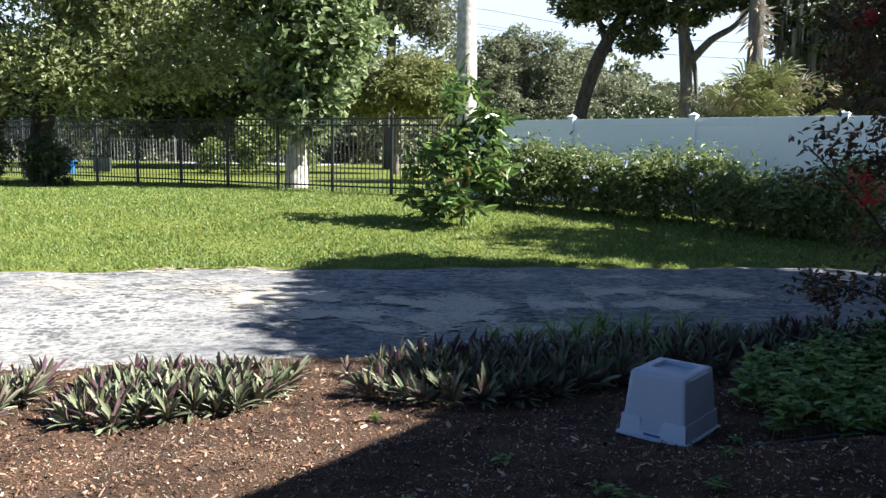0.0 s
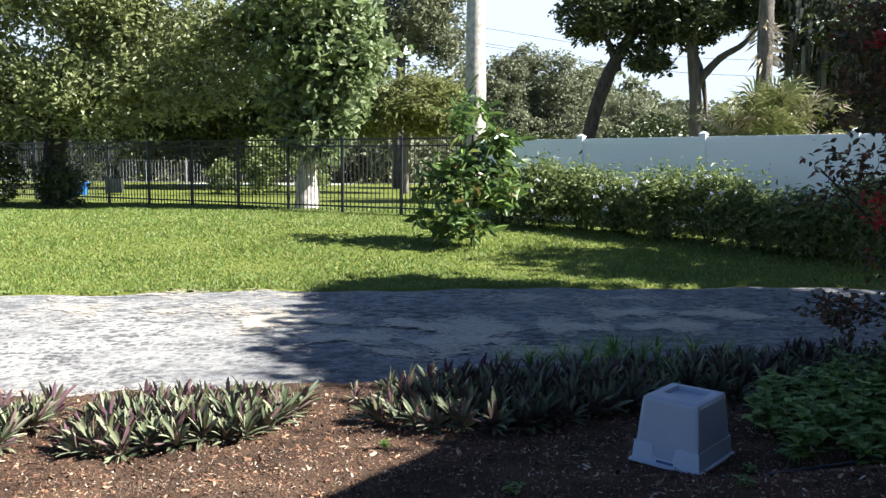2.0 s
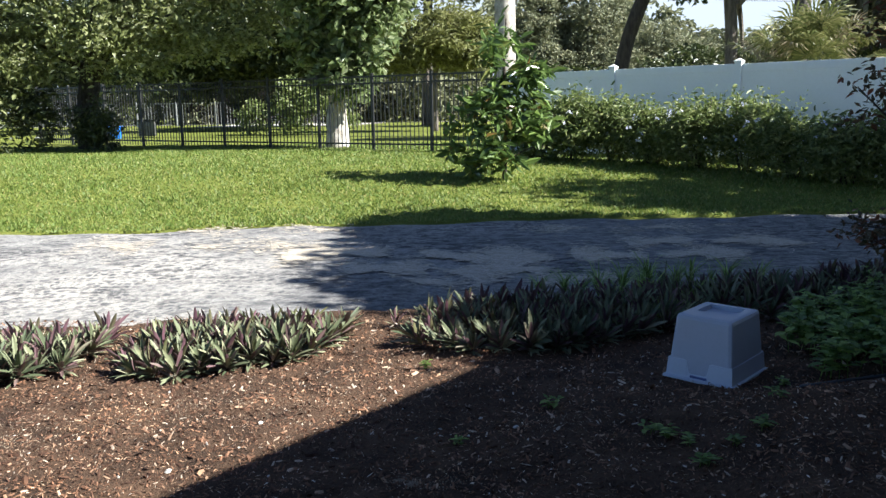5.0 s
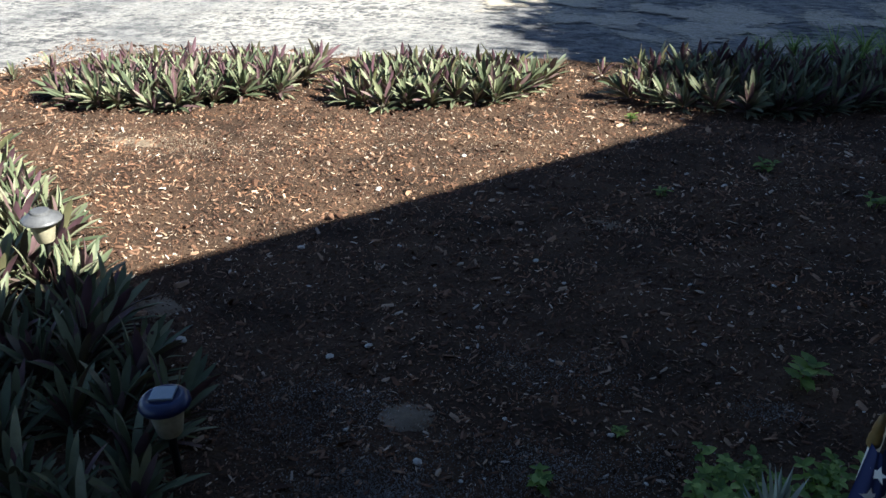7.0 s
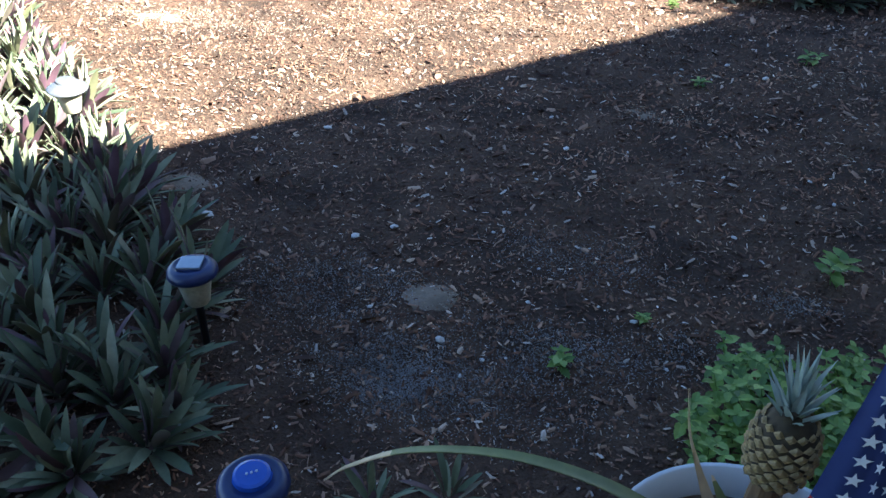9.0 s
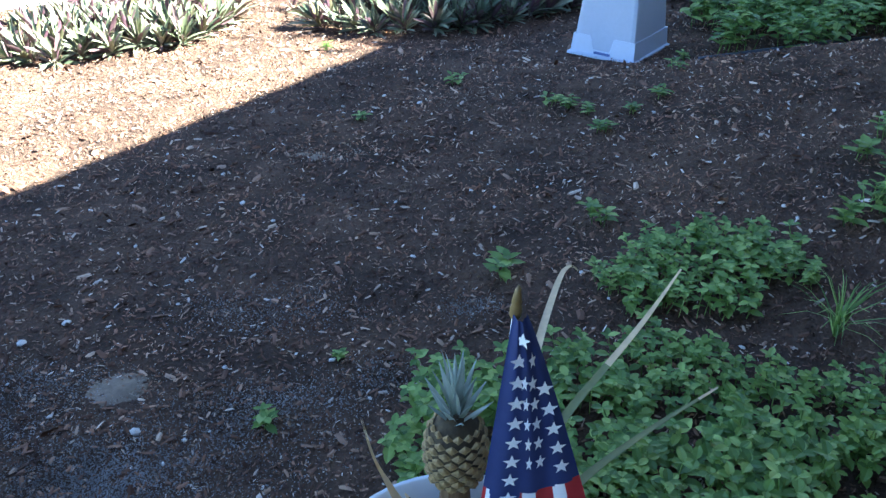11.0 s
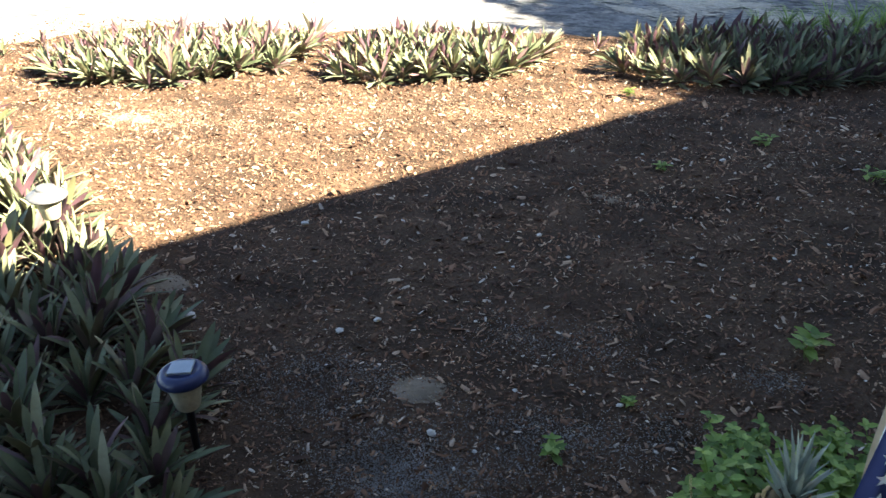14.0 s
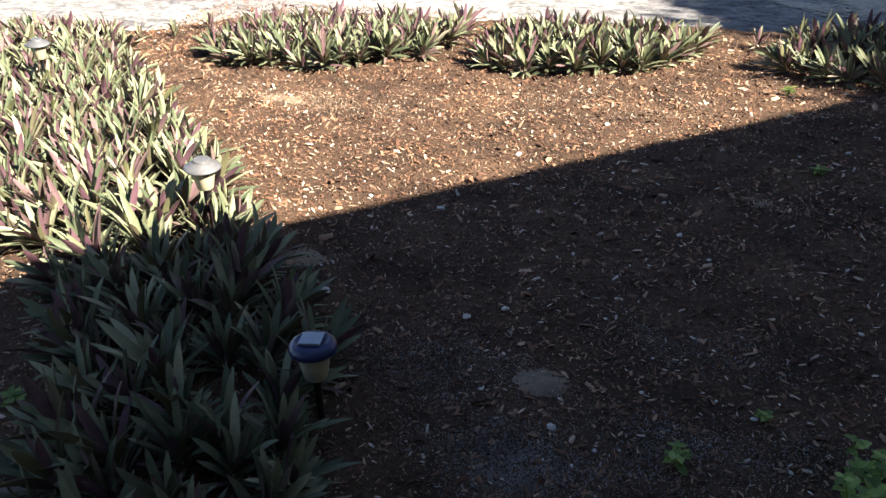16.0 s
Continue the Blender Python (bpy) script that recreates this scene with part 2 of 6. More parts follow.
M_BLUECAP = mottled("blue_lamp_plastic", (0.012, 0.02, 0.075), (0.02, 0.032, 0.11), 6, 80, 0.35, bump=0.05, grain=0.12)
M_SOLAR = mottled("solar_cell", (0.24, 0.27, 0.30), (0.34, 0.37, 0.40), 12, 90, 0.12, metal=0.4, bump=0.0, grain=0.12)
M_PANELBLUE = mottled("blue_solar_panel", (0.02, 0.06, 0.30), (0.03, 0.08, 0.38), 12, 90, 0.25, bump=0.0, grain=0.12)
M_LENS = mottled("clouded_lamp_lens", (0.42, 0.37, 0.24), (0.55, 0.50, 0.36), 14, 90, 0.30, bump=0.1)
M_POT = mottled("white_pot_plastic", (0.66, 0.66, 0.64), (0.78, 0.78, 0.76), 3, 40, 0.45, bump=0.1, grain=0.12)
M_POTSOIL = mottled("potting_soil", (0.05, 0.035, 0.025), (0.22, 0.15, 0.09), 22, 80, 0.95, bump=1.0, dist=0.02)
M_STICK = mottled("white_stick", (0.62, 0.60, 0.55), (0.72, 0.70, 0.64), 8, 60, 0.6, bump=0.1)
M_GOLD = mottled("gilt_wood", (0.16, 0.10, 0.03), (0.26, 0.17, 0.06), 12, 70, 0.45, bump=0.1)
M_RED = mottled("red_cotton", (0.36, 0.015, 0.02), (0.44, 0.03, 0.035), 12, 500, 0.85, bump=0.2, dist=0.0005, grain=0.12)
M_WHITE = mottled("white_cotton", (0.84, 0.84, 0.86), (0.90, 0.90, 0.91), 12, 500, 0.85, bump=0.2, dist=0.0005, grain=0.12)
M_NAVY = mottled("navy_cotton", (0.016, 0.025, 0.10), (0.024, 0.036, 0.13), 12, 500, 0.85, bump=0.2, dist=0.0005, grain=0.12)
M_BLUEBIN = mottled("blue_bin_plastic", (0.02, 0.16, 0.62), (0.03, 0.20, 0.70), 3, 60, 0.45, bump=0.0, grain=0.12)
M_CAR = mottled("white_car_paint", (0.72, 0.73, 0.75), (0.78, 0.79, 0.80), 1, 30, 0.25, bump=0.0, grain=0.12)
M_GLASS = mottled("dark_window", (0.02, 0.025, 0.03), (0.04, 0.045, 0.05), 1, 30, 0.08, bump=0.0)
M_TYRE = mottled("black_rubber", (0.015, 0.015, 0.015), (0.03, 0.03, 0.03), 9, 60, 0.8, bump=0.2)
M_GALV = mottled("galvanised_wire", (0.36, 0.37, 0.38), (0.45, 0.46, 0.47), 3, 60, 0.45, metal=0.6, bump=0.0)
M_SANDP = mottled("bare_sand", (0.16, 0.12, 0.08), (0.25, 0.19, 0.135), 12, 120, 0.95, bump=0.8, dist=0.006)
M_ASHY = mottled("grey_ashy_soil", (0.16, 0.14, 0.125), (0.34, 0.315, 0.295), 7, 110, 0.95, bump=1.0, dist=0.012)
M_EDGING = mottled("black_bed_edging", (0.03, 0.035, 0.05), (0.07, 0.08, 0.10), 6, 60, 0.5, bump=0.2)
M_PINESKIN = mottled("pineapple_skin", (0.20, 0.125, 0.04), (0.40, 0.29, 0.13), 60, 190, 0.6, bump=0.6, dist=0.003, c3=(0.14, 0.10, 0.04))
M_STALK = mottled("brown_stalk", (0.10, 0.055, 0.025), (0.19, 0.11, 0.05), 14, 90, 0.85, bump=0.6, dist=0.003, stretch=(3, 3, 0.5))
M_PINEGAP = mottled("pineapple_seam", (0.03, 0.02, 0.008), (0.065, 0.042, 0.016), 30, 140, 0.8, bump=0.5, dist=0.002)

L_OAK = leafy("oak_leaves", [(0.0, (0.14, 0.165, 0.06)), (0.5, (0.27, 0.30, 0.12)), (1.0, (0.46, 0.47, 0.26))], 0.34, 0.5)
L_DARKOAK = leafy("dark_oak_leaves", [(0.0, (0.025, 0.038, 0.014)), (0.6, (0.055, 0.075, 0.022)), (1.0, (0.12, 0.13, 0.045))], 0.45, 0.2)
L_MAPLE = leafy("broad_green_leaves", [(0.0, (0.11, 0.15, 0.065)), (0.6, (0.23, 0.29, 0.12)), (1.0, (0.44, 0.48, 0.29))], 0.30, 0.5)
L_YOUNG = leafy("glossy_young_leaves", [(0.0, (0.06, 0.10, 0.03)), (0.6, (0.13, 0.20, 0.055)), (0.92, (0.22, 0.31, 0.08)), (1.0, (0.20, 0.12, 0.04))], 0.3, 0.35)
L_OLIVE = leafy("yellow_olive_leaves", [(0.0, (0.13, 0.14, 0.045)), (0.6, (0.25, 0.265, 0.09)), (1.0, (0.36, 0.36, 0.15))], 0.6, 0.45)
# distance haze is mixed into this colour: greyer and paler than near leaves
L_FAR = leafy("far_leaves_hazed", [(0.0, (0.13, 0.145, 0.085)), (0.6, (0.21, 0.225, 0.125)), (1.0, (0.30, 0.29, 0.175))], 0.7, 0.25)
L_SHRUB = leafy("shrub_leaves", [(0.0, (0.10, 0.14, 0.045)), (0.6, (0.20, 0.25, 0.08)), (1.0, (0.33, 0.36, 0.15))], 0.45, 0.42)
L_MYRTLE = leafy("bronze_myrtle_leaves", [(0.0, (0.045, 0.045, 0.02)), (0.6, (0.09, 0.065, 0.03)), (1.0, (0.20, 0.065, 0.035))], 0.5, 0.25)
L_RED = leafy("red_blossom", [(0.0, (0.40, 0.02, 0.025)), (1.0, (0.62, 0.06, 0.06))], 0.6, 0.3)
L_BLOSSOM = leafy("pale_blue_blossom", [(0.0, (0.52, 0.56, 0.78)), (1.0, (0.80, 0.80, 0.86))], 0.6, 0.3)
L_PALM = leafy("palmetto_blades", [(0.0, (0.075, 0.095, 0.03)), (0.6, (0.16, 0.175, 0.06)), (1.0, (0.30, 0.29, 0.13))], 0.4, 0.25)
L_TANFLECK = leafy("tan_flecks", [(0.0, (0.36, 0.31, 0.24)), (1.0, (0.58, 0.51, 0.42))], 0.85, 0.0)
L_STRAW = leafy("dead_frond", [(0.0, (0.30, 0.23, 0.15)), (1.0, (0.52, 0.45, 0.33))], 0.8, 0.2)
L_MOSS = leafy("grey_tree_moss", [(0.0, (0.06, 0.06, 0.05)), (1.0, (0.16, 0.16, 0.13))], 0.9, 0.2)
L_GRASS = leafy("lawn_blades", [(0.0, (0.10, 0.16, 0.028)), (0.6, (0.165, 0.235, 0.045)), (0.93, (0.28, 0.30, 0.075)), (1.0, (0.42, 0.35, 0.15))], 0.55, 0.35)
L_WEED = leafy("weed_leaves", [(0.0, (0.10, 0.175, 0.036)), (0.6, (0.22, 0.335, 0.07)), (1.0, (0.42, 0.54, 0.15))], 0.45, 0.4)
L_WEED_ONE = leafy("stray_weed_leaves", [(0.0, (0.10, 0.175, 0.036)), (0.6, (0.22, 0.335, 0.07)), (1.0, (0.42, 0.54, 0.15))], 0.45, 0.4, per="object")
L_TOP = leafy("oyster_leaf_face", [(0.0, (0.085, 0.11, 0.06)), (0.4, (0.155, 0.18, 0.10)), (0.74, (0.28, 0.295, 0.175)), (0.84, (0.37, 0.375, 0.24)), (0.91, (0.20, 0.135, 0.125)), (1.0, (0.16, 0.09, 0.10))], 0.52, 0.24, spec=0.3, per="object")
L_UNDER = leafy("oyster_leaf_back", [(0.0, (0.13, 0.065, 0.085)), (0.5, (0.18, 0.10, 0.12)), (0.75, (0.17, 0.15, 0.085)), (1.0, (0.15, 0.16, 0.075))], 0.45, 0.12, per="object")
L_TOP_J = leafy("oyster_leaf_face_far", [(0.0, (0.085, 0.11, 0.06)), (0.4, (0.155, 0.18, 0.10)), (0.74, (0.28, 0.295, 0.175)), (0.84, (0.37, 0.375, 0.24)), (0.91, (0.20, 0.135, 0.125)), (1.0, (0.16, 0.09, 0.10))], 0.52, 0.24, spec=0.3)
L_UNDER_J = leafy("oyster_leaf_back_far", [(0.0, (0.13, 0.065, 0.085)), (0.5, (0.18, 0.10, 0.12)), (1.0, (0.15, 0.16, 0.075))], 0.45, 0.12)
L_STRAP = leafy("strap_leaf", [(0.0, (0.16, 0.17, 0.05)), (1.0, (0.22, 0.22, 0.075))], 0.45, 0.15)
L_DRYLEAF = leafy("dry_leaf_tip", [(0.0, (0.60, 0.43, 0.22)), (1.0, (0.74, 0.57, 0.34))], 0.7, 0.15)
L_CROWN = leafy("pineapple_crown_leaf", [(0.0, (0.24, 0.29, 0.24)), (1.0, (0.42, 0.46, 0.40))], 0.5, 0.1, per="object")
L_CHIP = leafy("wood_chips", [(0.0, (0.048, 0.026, 0.018)), (0.4, (0.136, 0.074, 0.046)), (0.76, (0.25, 0.139, 0.087)), (0.9, (0.42, 0.285, 0.19)), (0.97, (0.50, 0.41, 0.32)), (1.0, (0.62, 0.56, 0.48))], 0.85, 0.0, spec=0.25, patchy=True)


def asphalt():
    m, nodes, links, b = base_mat("weathered_asphalt", 0.9, 0, 0.3)
    big = noise_node(nodes, links, 0.55, 5, 0.65, stretch=(0.7, 1.6, 1))
    streak = noise_node(nodes, links, 5.0, 7, 0.8, stretch=(1.0, 1.2, 1))
    fine = noise_node(nodes, links, 55, 4, 0.8)
    r1 = ramp(nodes, [(0.3, (0.075, 0.077, 0.086)), (0.7, (0.14, 0.14, 0.145))])
    links.new(big.outputs["Fac"], r1.inputs["Fac"])
    worn = ramp(nodes, [(0.40, (0, 0, 0)), (0.66, (1, 1, 1))])
    links.new(streak.outputs["Fac"], worn.inputs["Fac"])
    col = mix_node(nodes, links, worn.outputs["Color"], r1.outputs["Color"], (0.35, 0.34, 0.33))
    sand = noise_node(nodes, links, 1.1, 8, 0.75, stretch=(0.45, 1.5, 1))
    r3 = ramp(nodes, [(0.60, (0, 0, 0)), (0.74, (0.6, 0.6, 0.6))])
    links.new(sand.outputs["Fac"], r3.inputs["Fac"])
    col = mix_node(nodes, links, r3.outputs["Color"], col, (0.44, 0.385, 0.30))
    warp = noise_node(nodes, links, 5.0, 3, 0.6)
    tc = nodes.new("ShaderNodeTexCoord")
    jog = nodes.new("ShaderNodeMixRGB")
    jog.inputs[0].default_value = 0.13
    links.new(tc.outputs["Object"], jog.inputs[1])
    links.new(warp.outputs["Color"], jog.inputs[2])
    cell = nodes.new("ShaderNodeTexVoronoi")
    cell.feature = "DISTANCE_TO_EDGE"
    cell.inputs["Scale"].default_value = 13.0
    links.new(jog.outputs[0], cell.inputs["Vector"])
    r6 = ramp(nodes, [(0.09, (0.9, 0.9, 0.9)), (0.26, (0, 0, 0))])
    links.new(cell.outputs["Distance"], r6.inputs["Fac"])
    r7 = ramp(nodes, [(0.38, (0.1, 0.1, 0.1)), (0.58, (1, 1, 1))])
    links.new(noise_node(nodes, links, 0.5, 4, 0.6).outputs["Fac"], r7.inputs["Fac"])
    # pale crack net weakens across x, from full at the left to 0.3
    sx = nodes.new("ShaderNodeSeparateXYZ")
    links.new(tc.outputs["Object"], sx.inputs[0])
    x_fade = nodes.new("ShaderNodeMapRange")
    x_fade.inputs["From Min"].default_value = 2.5
    x_fade.inputs["From Max"].default_value = -3.5
    x_fade.inputs["To Min"].default_value = 0.3
    links.new(sx.outputs["X"], x_fade.inputs["Value"])
    crack = mix_node(nodes, links, 1.0, r6.outputs["Color"], r7.outputs["Color"], "MULTIPLY")
    crack = mix_node(nodes, links, 1.0, crack, x_fade.outputs["Result"], "MULTIPLY")
    col = mix_node(nodes, links, crack, col, (0.47, 0.44, 0.40))
    spot = noise_node(nodes, links, 6.5, 5, 0.75, stretch=(0.8, 1.6, 1))
    r4 = ramp(nodes, [(0.50, (0, 0, 0)), (0.57, (1, 1, 1))])
    links.new(spot.outputs["Fac"], r4.inputs["Fac"])
    r5 = ramp(nodes, [(0.38, (0.15, 0.15, 0.15)), (0.62, (1, 1, 1))])
    links.new(noise_node(nodes, links, 0.8, 4, 0.6).outputs["Fac"], r5.inputs["Fac"])
    spots = mix_node(nodes, links, 1.0, r4.outputs["Color"], r5.outputs["Color"], "MULTIPLY")
    col = mix_node(nodes, links, spots, col, (0.06, 0.06, 0.066))
    g = ramp(nodes, [(0.35, (0.6, 0.6, 0.6)), (0.65, (1.25, 1.25, 1.25))])
    links.new(fine.outputs["Fac"], g.inputs["Fac"])
    col = mix_node(nodes, links, 0.8, col, g.outputs["Color"], "MULTIPLY")
    links.new(col, b.inputs["Base Color"])
    add_bump(nodes, links, b, fine.outputs["Fac"], 0.8, 0.012)
    return m


M_ASPHALT = asphalt()


# ---- ground, driveway and planting bed ----
def lawn_edge(x):
    return 9.95 + 0.13 * max(-7, min(6, x)) + 0.07 * math.sin(1.9 * x) + 0.05 * math.sin(5.3 * x + 1) - (0.012 * max(-7, min(6, x)) ** 2 if x > 0 else 0)


BED = [(-6.2, -2.5), (-7.5, 1.0), (-6.6, 3.6), (-5.0, 4.45), (-4.3, 5.3), (-2.2, 5.55), (0.2, 5.75), (2.4, 6.25), (5.2, 6.4), (7.0, 5.5), (6.0, -2.5)]


def build_ground():
    xs = [-400, -250, -150, -90, -60, -45, -35] + list(np.arange(-28, 20.1, 0.5)) + [24, 30, 40, 60, 90, 150, 250, 400]
    ys = [-150, -80, -40, -20, -10] + list(np.arange(-6, 8.1, 1.0)) + list(np.arange(8.4, 12, 0.1)) + list(np.arange(12, 30, 0.4)) + [32, 36, 42, 50, 65, 90, 140, 220, 340, 500]
    v = []
    for y in ys:
        for x in xs:
            z = gz(x, y)
            if y < lawn_edge(x) and -45 < x < 45:
                z -= 0.07
            v.append((x, y, z))
    nx = len(xs)
    f = [(j * nx + i, j * nx + i + 1, (j + 1) * nx + i + 1, (j + 1) * nx + i) for j in range(len(ys) - 1) for i in range(nx - 1)]
    ob = new("ground", raw_mesh("ground", v, f, [M_LAWN], smooth=True))
    tagged(ob, "green lawn ground rising gently to the fences", "lawn", kind="structure")


def build_drive():
    xs = list(np.arange(-45, -8, 1.5)) + list(np.arange(-8, 8, 0.12)) + list(np.arange(8, 46, 1.5))
    n = 26
    v, f = [], []
    for x in xs:
        far = lawn_edge(x) + 0.12
        for k in range(n + 1):
            y = 3.2 + (far - 3.2) * k / n
            v.append((x, y, gz(x, y) - 0.012 + 0.008 * noise.noise((x * 0.6, y * 0.6, 0)) - (0.07 if k == n else 0)))
    for i in range(len(xs) - 1):
        for k in range(n):
            f.append((i * (n + 1) + k, (i + 1) * (n + 1) + k, (i + 1) * (n + 1) + k + 1, i * (n + 1) + k + 1))
    ob = new("road", raw_mesh("road", v, f, [M_ASPHALT], smooth=True))
    tagged(ob, "weathered grey asphalt driveway with sandy streaks", "driveway", kind="structure")


def bed_z(x, y):
    return gz(x, y) + 0.035 + 0.024 * noise.noise((x * 1.3, y * 1.3, 3.1)) + 0.018 * noise.noise((x * 6, y * 6, 1.7))


def build_bed():
    step = 0.06
    xs, ys = np.arange(-7.6, 7.1, step), np.arange(-2.5, 6.5, step)
    ids, v, f = {}, [], []

    def vid(i, j):
        if (i, j) not in ids:
            ids[(i, j)] = len(v)
            x, y = float(xs[i]), float(ys[j])
            v.append((x, y, bed_z(x, y)))
        return ids[(i, j)]
    for i in range(len(xs) - 1):
        for j in range(len(ys) - 1):
            if inside(BED, xs[i] + step / 2, ys[j] + step / 2):
                f.append((vid(i, j), vid(i + 1, j), vid(i + 1, j + 1), vid(i, j + 1)))
    ob = new("planting_bed", raw_mesh("planting_bed", v, f, [M_SOIL], smooth=True))
    tagged(ob, "dark brown mulched soil of the planting bed", "ground", kind="structure")


def build_chips():
    rng = np.random.default_rng(4)
    n = 330000
    y = 5.6 - 5.6 * rng.random(n) ** 0.85
    x = rng.uniform(-5.0, 3.2, n)
    keep = (np.abs(x + 0.45) < 1.1 + 0.8 * y) & (rng.random(n) < 0.35 + 0.65 * np.exp(-np.maximum(y - 1.5, 0) / 3.0))
    x, y = x[keep], y[keep]
    n = len(x)
    z = np.array([bed_z(a, b) for a, b in zip(x, y)])
    L = np.exp(rng.normal(-5.36, 0.52, n)) * (0.86 + 0.115 * y)
    W = L * rng.uniform(0.2, 0.5, n)
    T = W * rng.uniform(0.25, 0.5, n)
    a = rng.uniform(0, 2 * np.pi, n)
    tilt = rng.normal(0, 0.42, n)
    ux = np.stack([np.cos(a) * np.cos(tilt), np.sin(a) * np.cos(tilt), np.sin(tilt)], 1)
    tl = rng.normal(0, 0.45, n)
    side = np.stack([-np.sin(a) * np.cos(tl), np.cos(a) * np.cos(tl), np.sin(tl)], 1)
    nv = np.cross(ux, side)
    c = np.stack([x, y, z + 0.004 + T * 0.3], 1)
    v = np.empty((n, 7, 3))
    for k, (s, w, h) in enumerate(((-1, -0.6, 0), (-0.9, 0.7, 0), (0.75, 1, 0), (1, -0.3, 0), (0.2, -1, 0), (-0.45, 0.1, 1), (0.5, 0.1, 0.9))):
        v[:, k] = c + ux * (L * s)[:, None] + side * (W * w)[:, None] + nv * (T * h)[:, None]
    b = np.arange(n)[:, None] * 7
    tris = np.array([[0, 5, 1], [1, 5, 6], [1, 6, 2], [2, 6, 3], [3, 6, 4], [4, 6, 5], [4, 5, 0]])
    f = (b[:, None, :] + tris[None]).reshape(-1, 3)
    ob = new("mulch_chips", raw_mesh("mulch_chips", v.reshape(-1, 3), f, [L_CHIP]))
    tagged(ob, "scattered brown and pale wood mulch chips", "mulch", kind="stuff")


def build_grass():
    rng = np.random.default_rng(7)
    n = 210000
    y = 8.8 + 14.3 * rng.random(n) ** 1.25
    x = rng.uniform(-0.92, 0.62, n) * y - 0.4
    edge = np.array([lawn_edge(a) for a in x])
    keep = y > edge - 0.02 + rng.exponential(0.03, n) * 0
    x, y = x[keep], y[keep]
    n = len(x)
    z = np.array([gz(a, b) for a, b in zip(x, y)])
    h = rng.uniform(0.022, 0.052, n) * (1 + 0.35 * np.sin(x * 1.7) * np.sin(y * 2.1)) * (0.8 + 0.02 * y)
    w = rng.uniform(0.007, 0.014, n) * (0.7 + 0.035 * y)
    a = rng.uniform(0, 2 * np.pi, n)
    lean = rng.normal(0, 0.6, (n, 2)) * h[:, None]
    v = np.empty((n, 3, 3))
    p = np.stack([x, y, z - 0.004], 1)
    s = np.stack([np.cos(a), np.sin(a), np.zeros(n)], 1) * w[:, None]
    v[:, 0], v[:, 1] = p - s, p + s
    v[:, 2] = p + np.concatenate([lean, h[:, None]], 1)
    f = np.arange(n * 3).reshape(n, 3)
    ob = new("lawn_grass", raw_mesh("lawn_grass", v.reshape(-1, 3), f, [L_GRASS]))
    tagged(ob, "short green lawn grass blades", "grass", kind="stuff")


build_ground()
build_drive()
build_bed()
build_chips()
build_grass()


# ---- unseen house beside the camera, put in to shade the bed ----
def build_house():
    ang = math.degrees(math.atan2(0.775, 0.632)) + 1.2
    h = thing("house", "unseen house whose overhanging roof shades the bed", "house", (0.327, -0.263, 0), ang, kind="structure")
    bm = bmesh.new()
    add_box(bm, -8, 7.4, -7.6, -0.78, -0.4, 2.62)
    part("wall", bm, M_WALL, h)
    bm = bmesh.new()
    # eave sets the shadow edge; the high ridge blocks more sky
    r = [(-8.5, 0.0, 2.60), (8.0, 0.0, 2.60), (8.0, -8.4, 2.60), (-8.5, -8.4, 2.60), (-4.5, -4.2, 5.6), (4.0, -4.2, 5.6)]
    lo = [bm.verts.new(p) for p in r[:4]]
    up = [bm.verts.new((p[0], p[1], p[2] + 0.14)) for p in r[:4]]
    ridge = [bm.verts.new(p) for p in r[4:]]
    bm.faces.new(lo[::-1])
    for k in range(4):
        bm.faces.new((lo[k], lo[(k + 1) % 4], up[(k + 1) % 4], up[k]))
    bm.faces.new((up[0], up[1], ridge[1], ridge[0]))
    bm.faces.new((up[1], up[2], ridge[1]))
    bm.faces.new((up[2], up[3], ridge[0], ridge[1]))
    bm.faces.new((up[3], up[0], ridge[0]))
    bmesh.ops.recalc_face_normals(bm, faces=bm.faces)
    part("roof", bm, M_ROOF, h)


build_house()


# ---- fences ----
def build_white_fence():
    corner, step = Vector((2.67, 17.0)), Vector((2.03, -1.65))
    ang = math.degrees(math.atan2(step.y, step.x))
    length = step.length
    fence = thing("vinyl_fence", "tall white vinyl privacy fence with square capped posts", "fence", (corner.x, corner.y, 0.26), ang)
    bm = bmesh.new()
    add_box(bm, -0.064, 0.064, -0.064, 0.064, -0.2, 1.86, 0.006)
    post = bm_mesh("post", bm, M_VINYL)
    bm = bmesh.new()
    add_box(bm, -0.078, 0.078, -0.078, 0.078, 1.86, 1.885, 0.005)
    vs = add_box(bm, -0.07, 0.07, -0.07, 0.07, 1.885, 1.93)
    for v in vs:
        if v.co.z > 1.92:
            v.co.x *= 0.15
            v.co.y *= 0.15
    cap = bm_mesh("post_cap", bm, M_VINYL)
    bm = bmesh.new()
    add_box(bm, 0.064, length - 0.064, -0.025, 0.025, 1.69, 1.83, 0.006)
    rail = bm_mesh("top_rail", bm, M_VINYL)
    bm = bmesh.new()
    add_box(bm, 0.064, length - 0.064, -0.025, 0.025, 0.03, 0.17, 0.006)
    low = bm_mesh("bottom_rail", bm, M_VINYL)
    bm = bmesh.new()
    add_box(bm, 0.064, length - 0.064, -0.011, 0.011, 0.17, 1.69)
    panel = bm_mesh("panel", bm, M_VINYL)
    for k in range(-1, 5):
        for nm, me in (("post", post), ("post_cap", cap)) + ((("top_rail", rail), ("bottom_rail", low), ("panel", panel)) if k < 4 else ()):
            o = part(nm, me, None, fence)
            o.location = (k * length, 0, 0)


